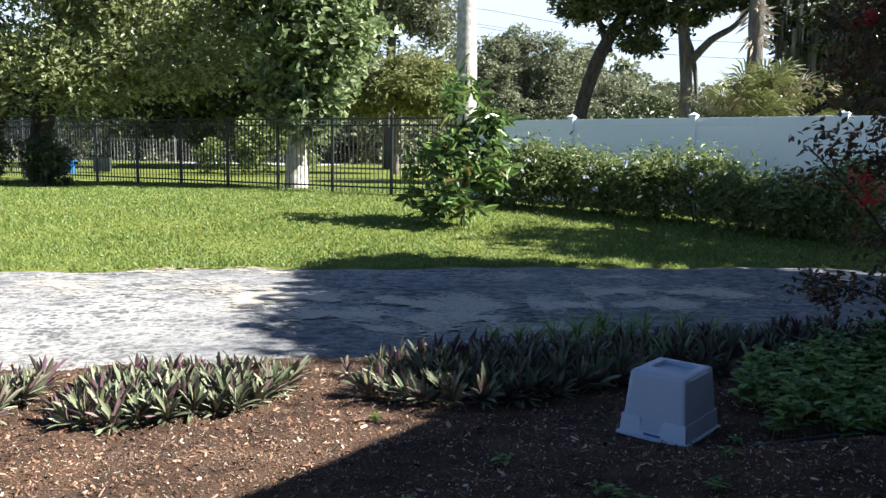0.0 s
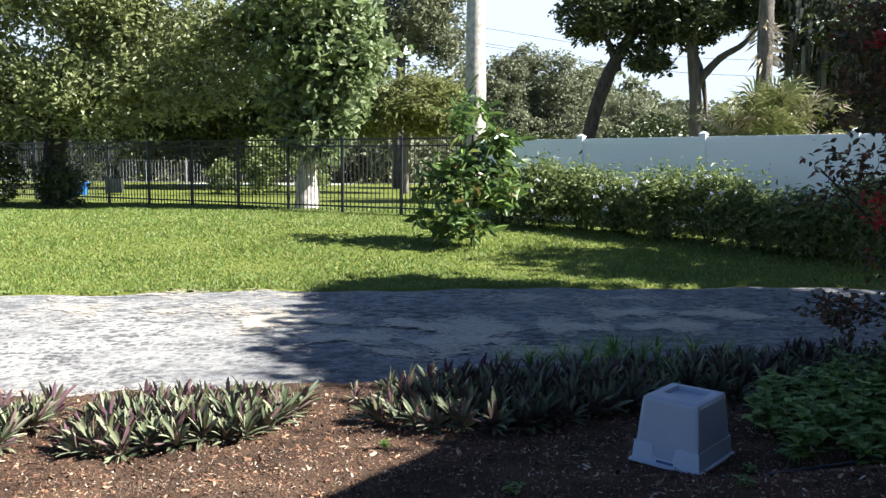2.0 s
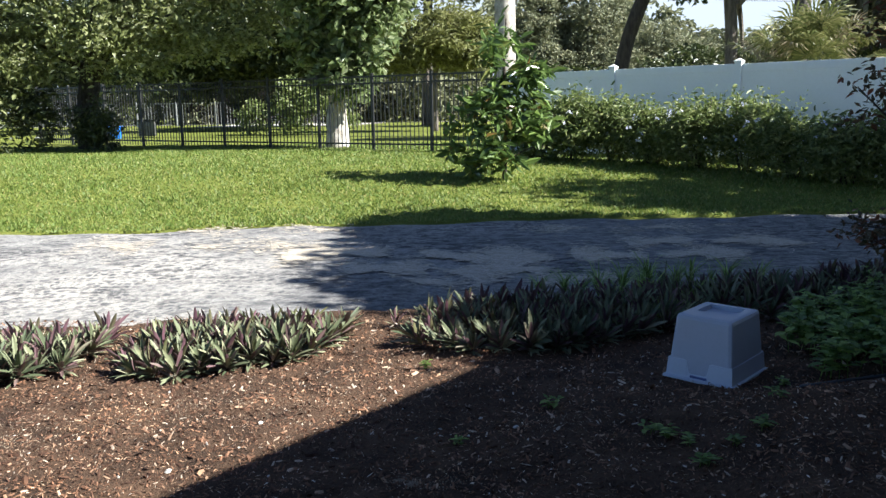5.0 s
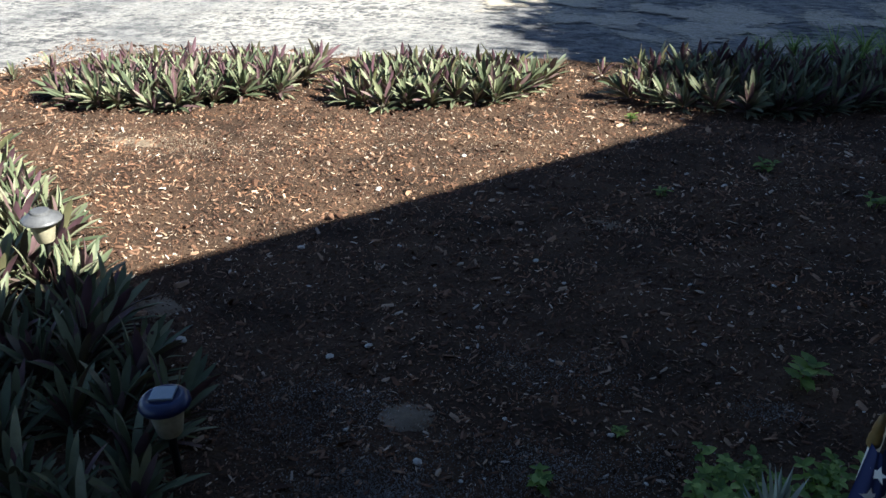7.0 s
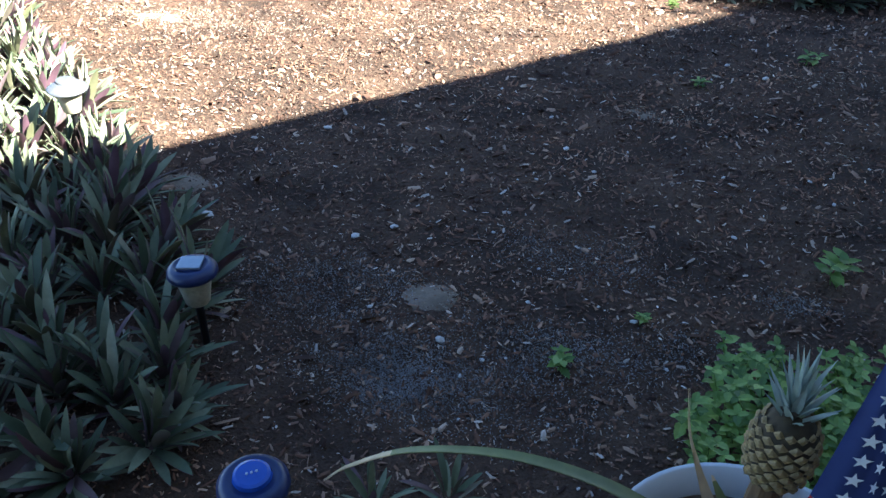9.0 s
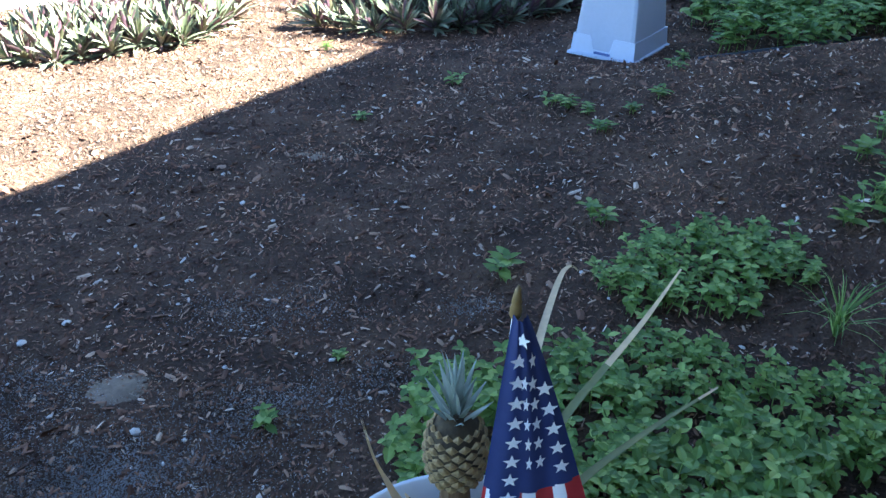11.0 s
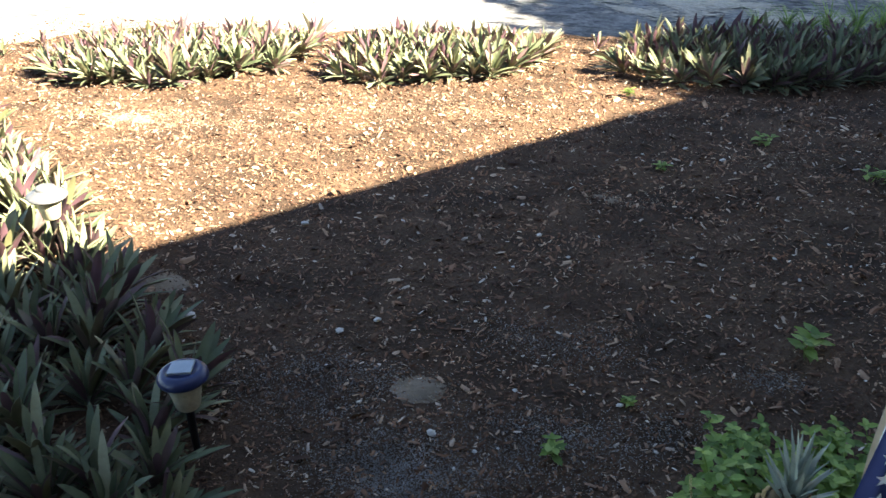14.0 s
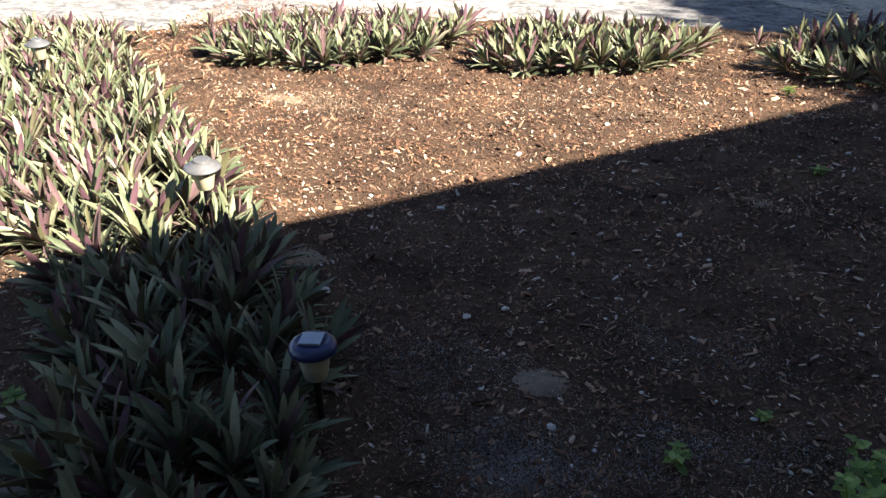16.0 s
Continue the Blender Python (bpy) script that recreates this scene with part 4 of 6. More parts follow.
def build_trees():
    g = 0.35
    build_tree("oak_tree", "spreading oak with small grey-green leaves beyond the lawn", [(-10.9, 22.0, g), (-10.8, 22.0, 1.9), (-10.3, 21.8, 3.6), (-9.8, 21.6, 6.0)], [0.34, 0.28, 0.22, 0.12],
               [([(-10.7, 22, 2.2), (-9.2, 21.3, 3.4), (-7.4, 20.9, 3.9)], 0.16), ([(-10.7, 22, 2.4), (-12.2, 21.3, 3.6), (-13.6, 21, 4.4)], 0.15), ([(-10.4, 21.9, 3.2), (-9.0, 22.6, 4.6), (-7.2, 22.6, 5.6)], 0.12)],
               [(-11.0, 21.3, 4.6, 2.6, 1.9, 2.2), (-8.4, 21.0, 4.0, 1.6, 1.3, 1.5), (-7.0, 21.4, 5.4, 1.9, 1.6, 1.6), (-13.4, 20.6, 3.6, 2.0, 1.5, 1.9), (-9.3, 20.4, 3.0, 1.1, 0.9, 0.85), (-10.0, 20.8, 6.4, 3.2, 2.0, 1.5), (-12.2, 20.2, 2.7, 1.1, 0.9, 0.8), (-5.9, 21.4, 4.2, 0.9, 0.8, 1.2), (-7.6, 20.6, 3.0, 1.1, 0.8, 0.7), (-6.3, 21.0, 3.2, 0.8, 0.7, 0.6), (-12.6, 20.0, 1.9, 1.0, 0.7, 0.9)],
               43000, 0.155, L_OAK, M_BARK_D, 3, 0.3, 0.5, lump=0.5)
    build_tree("maple_tree", "dense dark green tree with a sunlit white trunk", [(-3.9, 21.6, g), (-3.88, 21.6, 1.3), (-3.85, 21.6, 2.6), (-3.8, 21.6, 5.5)], [0.36, 0.25, 0.2, 0.09],
               [([(-3.87, 21.6, 2.0), (-4.5, 21.2, 2.9), (-5.2, 21.0, 3.6)], 0.08), ([(-3.85, 21.6, 2.3), (-3.0, 21.2, 3.2), (-2.4, 21.0, 3.9)], 0.08)],
               # last blob sits above the view, added to cast shade on the lawn
               [(-3.7, 21.5, 4.4, 1.7, 1.5, 1.7), (-3.9, 21.3, 3.0, 0.95, 0.9, 0.9), (-2.7, 21.2, 4.6, 1.2, 1.0, 1.3), (-4.2, 21.3, 5.6, 1.3, 1.1, 0.8), (-2.9, 21.3, 3.2, 0.7, 0.7, 0.7), (-3.6, 21.1, 2.35, 0.85, 0.7, 0.6), (-3.3, 20.9, 2.0, 0.4, 0.4, 0.35), (-3.4, 19.4, 5.9, 1.2, 0.6, 0.5)],
               14500, 0.22, L_MAPLE, M_BARK_P, 4, 0.28, 0.6, lump=0.5)
    build_tree("young_tree", "slender young tree with large glossy green leaves", [(0.32, 13.05, 0.22), (0.36, 13.05, 1.0), (0.33, 13.05, 2.0), (0.36, 13.05, 2.75)], [0.035, 0.03, 0.022, 0.01],
               [([(0.34, 13.05, 0.5 + 0.25 * k), (0.34 + 0.35 * math.cos(2.4 * k), 13.05 + 0.3 * math.sin(2.4 * k), 0.7 + 0.26 * k), (0.34 + 0.65 * math.cos(2.4 * k), 13.05 + 0.6 * math.sin(2.4 * k), 0.75 + 0.27 * k)], 0.012) for k in range(7)],
               [(0.35, 13.05, 2.35, 0.42, 0.4, 0.5), (0.15, 13.0, 1.75, 0.55, 0.5, 0.5), (0.6, 13.0, 1.55, 0.42, 0.45, 0.5), (0.35, 12.95, 1.1, 0.7, 0.55, 0.45), (-0.25, 12.95, 0.7, 0.35, 0.3, 0.28), (0.75, 13.0, 1.0, 0.3, 0.35, 0.35), (0.25, 12.9, 0.5, 0.5, 0.45, 0.22)],
               1350, 0.22, L_YOUNG, M_BARK_D, 5, 0.13, 0.36)
    build_tree("tall_tree", "tall straight tree trunk with pale sunlit bark", [(0.82, 28.0, g), (0.77, 28.0, 3.5), (0.74, 28, 8), (0.8, 28, 15)], [0.42, 0.36, 0.32, 0.22], [], [], 0, 0, L_OAK, M_BARK_P, 6)
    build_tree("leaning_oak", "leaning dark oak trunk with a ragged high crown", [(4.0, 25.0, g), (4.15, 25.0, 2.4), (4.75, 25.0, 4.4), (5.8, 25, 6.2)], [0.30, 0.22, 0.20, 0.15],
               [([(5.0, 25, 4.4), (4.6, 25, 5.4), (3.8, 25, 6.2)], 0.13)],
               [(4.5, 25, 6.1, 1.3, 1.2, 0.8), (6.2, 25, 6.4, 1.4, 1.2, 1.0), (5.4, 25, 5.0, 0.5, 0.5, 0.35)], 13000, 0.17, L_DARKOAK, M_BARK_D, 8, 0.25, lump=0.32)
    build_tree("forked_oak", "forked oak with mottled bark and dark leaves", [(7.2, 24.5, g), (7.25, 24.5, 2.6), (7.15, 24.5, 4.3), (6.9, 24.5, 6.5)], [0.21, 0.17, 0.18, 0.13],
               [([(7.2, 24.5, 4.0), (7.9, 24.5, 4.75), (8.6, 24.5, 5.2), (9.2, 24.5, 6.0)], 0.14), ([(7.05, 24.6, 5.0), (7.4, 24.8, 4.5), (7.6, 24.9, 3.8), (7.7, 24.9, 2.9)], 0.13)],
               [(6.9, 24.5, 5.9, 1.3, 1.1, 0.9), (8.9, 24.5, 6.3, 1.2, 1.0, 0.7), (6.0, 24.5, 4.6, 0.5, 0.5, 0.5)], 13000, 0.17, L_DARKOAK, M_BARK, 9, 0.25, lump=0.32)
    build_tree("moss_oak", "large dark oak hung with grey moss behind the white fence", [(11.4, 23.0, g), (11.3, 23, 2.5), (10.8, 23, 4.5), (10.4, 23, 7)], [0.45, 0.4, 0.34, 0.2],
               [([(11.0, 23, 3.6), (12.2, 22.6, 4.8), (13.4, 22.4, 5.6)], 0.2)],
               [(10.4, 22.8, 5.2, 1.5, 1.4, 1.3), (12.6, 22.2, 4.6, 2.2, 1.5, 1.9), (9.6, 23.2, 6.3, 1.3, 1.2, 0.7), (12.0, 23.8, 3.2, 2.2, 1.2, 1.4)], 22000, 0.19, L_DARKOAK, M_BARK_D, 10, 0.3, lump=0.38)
    build_tree("weeping_tree", "thin yellow-green weeping tree beyond the fence", [(-2.0, 34, g), (-1.95, 34, 2.6), (-1.7, 34, 4.0), (-1.3, 34, 5.2)], [0.16, 0.12, 0.09, 0.05],
               [([(-1.95, 34, 2.6), (-2.8, 34, 3.8), (-3.4, 34, 4.6)], 0.07)],
               [(-1.6, 34, 4.1, 1.9, 1.4, 1.2), (-3.4, 34, 3.6, 1.3, 1.2, 1.0), (-0.4, 34, 3.6, 1.2, 1, 0.9)], 16000, 0.24, L_OLIVE, M_BARK, 12, 0.4, 0.3, lump=0.5)
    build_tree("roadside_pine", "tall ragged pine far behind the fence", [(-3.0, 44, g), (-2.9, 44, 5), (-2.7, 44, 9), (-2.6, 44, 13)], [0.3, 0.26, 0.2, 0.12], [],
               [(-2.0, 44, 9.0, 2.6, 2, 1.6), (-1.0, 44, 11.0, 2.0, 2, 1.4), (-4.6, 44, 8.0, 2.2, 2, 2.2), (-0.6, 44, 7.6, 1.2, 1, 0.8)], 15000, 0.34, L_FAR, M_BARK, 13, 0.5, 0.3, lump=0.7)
    build_tree("crape_myrtle", "dark bronze crape myrtle with red blossoms", [(3.35, 5.5, 0.03), (3.35, 5.5, 0.5), (3.3, 5.5, 1.2), (3.2, 5.5, 2.3)], [0.045, 0.04, 0.03, 0.012],
               [([(3.34, 5.5, 0.5), (2.9, 5.45, 1.05), (2.42, 5.4, 1.5)], 0.016), ([(3.3, 5.5, 0.9), (3.0, 5.4, 1.8), (2.75, 5.35, 2.4)], 0.018), ([(3.35, 5.5, 0.25), (2.95, 5.4, 0.5), (2.35, 5.35, 0.62)], 0.013)],
               [(3.1, 5.45, 2.25, 0.5, 0.45, 0.55), (2.72, 5.4, 2.05, 0.26, 0.26, 0.36), (2.75, 5.4, 1.36, 0.34, 0.25, 0.13), (2.45, 5.4, 1.5, 0.16, 0.14, 0.07), (3.1, 5.45, 1.5, 0.26, 0.25, 0.2), (3.1, 5.4, 0.85, 0.26, 0.25, 0.2), (2.75, 5.4, 0.52, 0.3, 0.25, 0.09), (2.5, 5.35, 0.58, 0.22, 0.2, 0.06), (3.2, 5.4, 0.45, 0.3, 0.3, 0.3)],
               5200, 0.056, L_MYRTLE, M_BARK_D, 14, 0.075, 0.5)
    # unseen oaks off to the right, added to shade the driveway and lawn
    build_tree("unseen_shade_oak", "unseen oak added to shade the driveway", [(10.6, 6.4, 0), (10.5, 6.5, 2), (10.0, 6.8, 4), (9.6, 7.0, 6)], [0.4, 0.34, 0.28, 0.15],
               [([(10.2, 6.6, 3.4), (8.6, 6.8, 4.6), (7.0, 7.0, 5.2)], 0.16)],
               # rows of small blobs shape the straight edge of the cast shadow
               [(7.5, 5.2, 5.2, 0.9, 0.7, 0.7), (7.0, 6.3, 5.4, 1.1, 1.0, 0.8), (6.85, 8.3, 5.4, 1.1, 0.8, 0.7), (8.4, 5.0, 5.4, 1.4, 0.9, 0.8), (8.3, 6.5, 5.6, 1.7, 1.3, 0.9), (8.0, 7.9, 5.5, 1.6, 0.7, 0.8), (10.2, 5.0, 5.6, 1.7, 1.3, 0.9), (10.4, 7.0, 5.6, 1.8, 1.5, 0.9), (12.2, 6.0, 5.6, 1.8, 2.0, 1.0)] + [(6.4 - 0.155 * (k * 0.42), 4.75 + 0.42 * k, 5.4, 0.32, 0.32, 0.45) for k in range(10)] + [(6.95 - 0.155 * (k * 0.5), 4.8 + 0.5 * k, 5.4, 0.5, 0.45, 0.6) for k in range(9)] + [(7.5, 3.95, 5.4, 0.8, 0.4, 0.4), (7.1, 3.5, 5.4, 0.45, 0.3, 0.3), (8.0, 3.4, 5.4, 0.6, 0.35, 0.35), (8.7, 3.9, 5.4, 0.8, 0.5, 0.5)], 54000, 0.2, L_OAK, M_BARK_D, 15, 0.2, 0.6)
    build_tree("unseen_shade_oak", "unseen oak added to shade the lawn", [(13.6, 11.6, 0.35), (13.5, 11.6, 2), (13, 11.6, 4), (12.6, 11.6, 6)], [0.36, 0.3, 0.26, 0.15],
               [([(13.1, 11.6, 3.6), (11.6, 11.5, 4.8), (10.2, 11.4, 5.4)], 0.15)],
               [(9.7, 9.6, 5.6, 1.3, 0.5, 0.7), (10.0, 11.0, 5.8, 1.6, 0.7, 0.8), (12.4, 9.8, 5.6, 1.8, 1.0, 0.9), (14.2, 10.8, 5.6, 1.8, 1.0, 1.0)], 6500, 0.24, L_OAK, M_BARK_D, 16, 0.3, 0.55)


build_trees()


def build_far_woods():
    rng = np.random.default_rng(31)
    blobs = []
    for k in range(84):
        x = rng.uniform(-48, 46)
        h = rng.uniform(4.5, 7.0) + (4.5 if x < -8 else 0) + (2.6 if 1 < x < 12 else 0)
        blobs.append((x, rng.uniform(55, 68), h * 0.55, rng.uniform(2.4, 4.5), 2.5, h * 0.55))
    pts = lump_crown(blobs, 3600, 0.95, 34, rng)
    pts = pts[pts[:, 2] > 0.3]
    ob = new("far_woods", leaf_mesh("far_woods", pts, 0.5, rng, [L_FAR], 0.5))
    tagged(ob, "distant woods along the horizon", "woods", kind="stuff")
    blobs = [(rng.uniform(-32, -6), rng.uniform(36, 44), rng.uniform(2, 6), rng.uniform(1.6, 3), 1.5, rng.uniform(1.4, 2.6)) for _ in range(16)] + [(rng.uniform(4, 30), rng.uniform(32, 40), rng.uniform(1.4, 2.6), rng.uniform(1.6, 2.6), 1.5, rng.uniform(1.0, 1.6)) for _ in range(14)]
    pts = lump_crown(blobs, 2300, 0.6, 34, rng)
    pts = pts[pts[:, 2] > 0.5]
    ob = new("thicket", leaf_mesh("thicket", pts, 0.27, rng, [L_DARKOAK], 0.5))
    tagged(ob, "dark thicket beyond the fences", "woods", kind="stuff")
    # dark leaves put in for the shade between oak and maple
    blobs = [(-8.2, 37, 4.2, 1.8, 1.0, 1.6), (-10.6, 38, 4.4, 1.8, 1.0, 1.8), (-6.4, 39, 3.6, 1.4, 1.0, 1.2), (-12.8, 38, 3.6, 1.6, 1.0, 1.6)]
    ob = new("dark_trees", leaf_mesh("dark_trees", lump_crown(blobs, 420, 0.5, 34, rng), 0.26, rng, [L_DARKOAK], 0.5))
    tagged(ob, "dark leafy backing added for the shaded gap behind the metal fence", "woods", kind="stuff")
    pts = lump_crown([(-7.3, 31.5, 1.5, 1.0, 0.8, 1.0), (-6.3, 31.8, 1.9, 0.8, 0.7, 0.9), (-5.6, 31.6, 1.2, 0.7, 0.6, 0.7), (-9.3, 32.5, 1.0, 0.7, 0.6, 0.6)], 150, 0.35, 34, rng)
    bush = new("yellow_bush", leaf_mesh("yellow_bush", pts[pts[:, 2] > 0.36], 0.16, rng, [L_SHRUB], 0.45))
    tagged(bush, "sunlit green bush behind the metal fence", "bush")
    blobs = [(2.4, 41, 4.6, 1.3, 1.2, 2.2), (3.9, 42, 5.0, 1.4, 1.2, 2.6), (5.4, 41, 4.6, 1.3, 1.2, 2.4), (6.9, 42, 4.2, 1.3, 1.2, 2.2), (3.2, 40, 2.6, 1.8, 1.2, 1.6), (6.2, 40, 2.4, 1.8, 1.2, 1.6), (8.8, 41, 3.0, 1.5, 1.2, 2.0), (10.6, 41, 2.7, 1.5, 1.2, 1.7), (12.6, 42, 2.9, 1.6, 1.2, 1.8), (15.0, 41, 2.6, 1.6, 1.2, 1.6)]
    pts = lump_crown(blobs, 1500, 0.5, 60, rng)
    pts = pts[pts[:, 2] > 0.5]
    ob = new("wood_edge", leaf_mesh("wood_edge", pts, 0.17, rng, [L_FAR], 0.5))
    tagged(ob, "edge of a green wood behind the white fence", "woods", kind="stuff")


build_far_woods()


def build_shrubs():
    rng = np.random.default_rng(17)
    a, d = Vector((1.55, 16.6)), Vector((0.776, -0.63))
    nrm = Vector((-0.63, -0.776))
    for k in range(9):
        c = a + d * (0.82 * k) + nrm * (0.75 + 0.12 * math.sin(k * 2.1))
        z0 = gz(c.x, c.y)
        s = thing("flowering_shrub", "leafy green shrub with pale blue flowers before the white fence", "shrub", (c.x, c.y, z0), 0, "flowering shrubs")
        h = 1.05 + 0.16 * math.sin(k * 1.7) + (0.1 if k in (2, 3) else 0)
        blobs = [(0, 0, h * 0.48, 0.66, 0.5, h * 0.46), (rng.uniform(-0.3, 0.3), 0, h * 0.85, 0.36, 0.3, h * 0.22), (rng.uniform(-0.4, 0.4), -0.2, h * 0.6, 0.45, 0.35, h * 0.34)]
        pts = crown_points(blobs, 4200, rng, 0.14, 0.35)
        pts = pts[pts[:, 2] > 0.02]
        part("foliage", leaf_mesh("foliage", pts, 0.095, rng, [L_SHRUB], 0.4), None, s)
        fl = crown_points([(0, -0.15, h * 0.72, 0.55, 0.45, h * 0.22)], 52, rng, 0.3, 0.9)[::5]
        fl = np.repeat(fl, 6, axis=0) + rng.normal(size=(len(fl) * 6, 3)) * 0.018
        part("blossom", leaf_mesh("blossom", fl, 0.045, rng, [L_BLOSSOM], 0.8), None, s, "pale blue flowers")
        bm = bmesh.new()
        r = random.Random(k)
        for _ in range(9):
            an = r.uniform(0, 6.28)
            add_tube(bm, [(0.08 * math.cos(an), 0.08 * math.sin(an), -0.03), (0.25 * math.cos(an), 0.2 * math.sin(an), h * 0.5), (0.4 * math.cos(an), 0.34 * math.sin(an), h * r.uniform(0.8, 1.1))], [0.01, 0.008, 0.004], 5)
        part("stem", bm, M_BARK_D, s)
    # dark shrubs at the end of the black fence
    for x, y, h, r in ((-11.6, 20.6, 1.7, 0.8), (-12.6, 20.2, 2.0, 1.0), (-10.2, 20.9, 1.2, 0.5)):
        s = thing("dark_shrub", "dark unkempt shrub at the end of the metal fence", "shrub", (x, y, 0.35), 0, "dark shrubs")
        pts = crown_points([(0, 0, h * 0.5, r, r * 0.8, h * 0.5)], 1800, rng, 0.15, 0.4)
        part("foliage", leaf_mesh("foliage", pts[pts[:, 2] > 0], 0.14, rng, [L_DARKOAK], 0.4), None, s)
    # reddish blossoms of the crape myrtle
    fl = crown_points([(2.72, 5.2, 1.24, 0.05, 0.05, 0.06), (2.77, 5.2, 1.14, 0.05, 0.05, 0.05), (2.66, 5.2, 2.3, 0.06, 0.06, 0.05)], 260, rng, 0.05, 0.4)
    me = leaf_mesh("blossom", fl - np.array([3.35, 5.5, 0.03]), 0.03, rng, [L_RED], 0.8)
    part("blossom", me, None, bpy.data.objects["crape_myrtle"], "red blossom clusters")


build_shrubs()


def build_palmetto():
    rng = random.Random(44)
    p = thing("palmetto", "fan palm with sunlit yellow-green fronds", "palm", (7.7, 19.6, 0.35))
    for k in range(84):
        az = rng.uniform(0, 2 * math.pi)
        el = rng.uniform(0.05, 1.35)
        stem = rng.uniform(0.8, 1.5)
        d = Vector((math.cos(az) * math.cos(el), math.sin(az) * math.cos(el), math.sin(el)))
        base = Vector((rng.uniform(-0.5, 0.5), rng.uniform(-0.3, 0.3), rng.uniform(1.2, 1.9)))
        hub = base + d * stem
        side = d.cross(Vector((0, 0, 1))).normalized()
        nrm = side.cross(d)
        v, f = [], []
        for i in range(19):
            a = radians(-125 + 250 * i / 18)
            L = 0.8 * rng.uniform(0.85, 1.1) * (0.7 + 0.3 * math.cos(a))
            e = d * math.cos(a) + side * math.sin(a)
            w = e.cross(nrm).normalized() * 0.03
            q1, q2 = hub + e * L * 0.55 + nrm * 0.03, hub + e * L - Vector((0, 0, 0.26 * L))
            b = len(v)
            v += [hub, q1 - w, q2, q1 + w]
            f.append((b, b + 1, b + 2, b + 3))
        part("frond", raw_mesh("frond", [tuple(c) for c in v], f, [L_PALM if rng.random() < 0.85 else L_STRAW]), None, p)
    bm = bmesh.new()
    add_tube(bm, [(0, 0, -0.1), (0.05, 0, 0.8), (0, 0, 1.7)], [0.2, 0.18, 0.15], 10, 0, 0.12, rng)
    part("trunk", bm, M_BARK, p)
    c = thing("cabbage_palm", "tall cabbage palm trunk with a hanging dead frond", "palm", (8.05, 21.5, 0.35))
    bm = bmesh.new()
    add_tube(bm, spline([(0, 0, -0.1), (0.05, 0, 3), (0.0, 0, 8)], 10), [0.2] * 21, 12, 0, 0.14, rng)
    part("trunk", bm, M_BARK, c)
    v, f = [], []
    for i in range(60):
        a = rng.uniform(0, 6.28)
        z = 4.4 + rng.uniform(-0.5, 0.6)
        e = Vector((math.cos(a), math.sin(a) * 0.7, rng.uniform(-1.3, 0.3))).normalized()
        w = e.cross(Vector((0.2, 1, 0.3))).normalized() * 0.03
        o = Vector((0.15 * math.cos(a), 0.15 * math.sin(a), z))
        b = len(v)
        L = rng.uniform(0.3, 0.6)
        v += [o, o + e * L * 0.5 - w, o + e * L, o + e * L * 0.5 + w]
        f.append((b, b + 1, b + 2, b + 3))
    part("dead_frond", raw_mesh("dead_frond", [tuple(q) for q in v], f, [L_STRAW]), None, c, "dry straw-coloured dead fronds")


build_palmetto()


def build_moss():
    rng = np.random.default_rng(8)
    v, f = [], []
    for _ in range(420):
        x, z = rng.uniform(8.9, 13.2), rng.uniform(4.0, 6.4)
        L, w = rng.uniform(0.4, 1.3), rng.uniform(0.03, 0.07)
        y = 22.0 + rng.uniform(-0.4, 0.8)
        b = len(v)
        v += [(x - w, y, z), (x + w, y, z), (x + w * 0.7 + rng.uniform(-0.06, 0.06), y, z - L * 0.6), (x, y, z - L)]
        f.append((b, b + 1, b + 2, b + 3))
    v = np.array(v) - np.array([11.4, 23.0, 0.35])
    part("moss", raw_mesh("moss", v, f, [L_MOSS]), None, bpy.data.objects["moss_oak"], "strands of grey hanging moss")


build_moss()


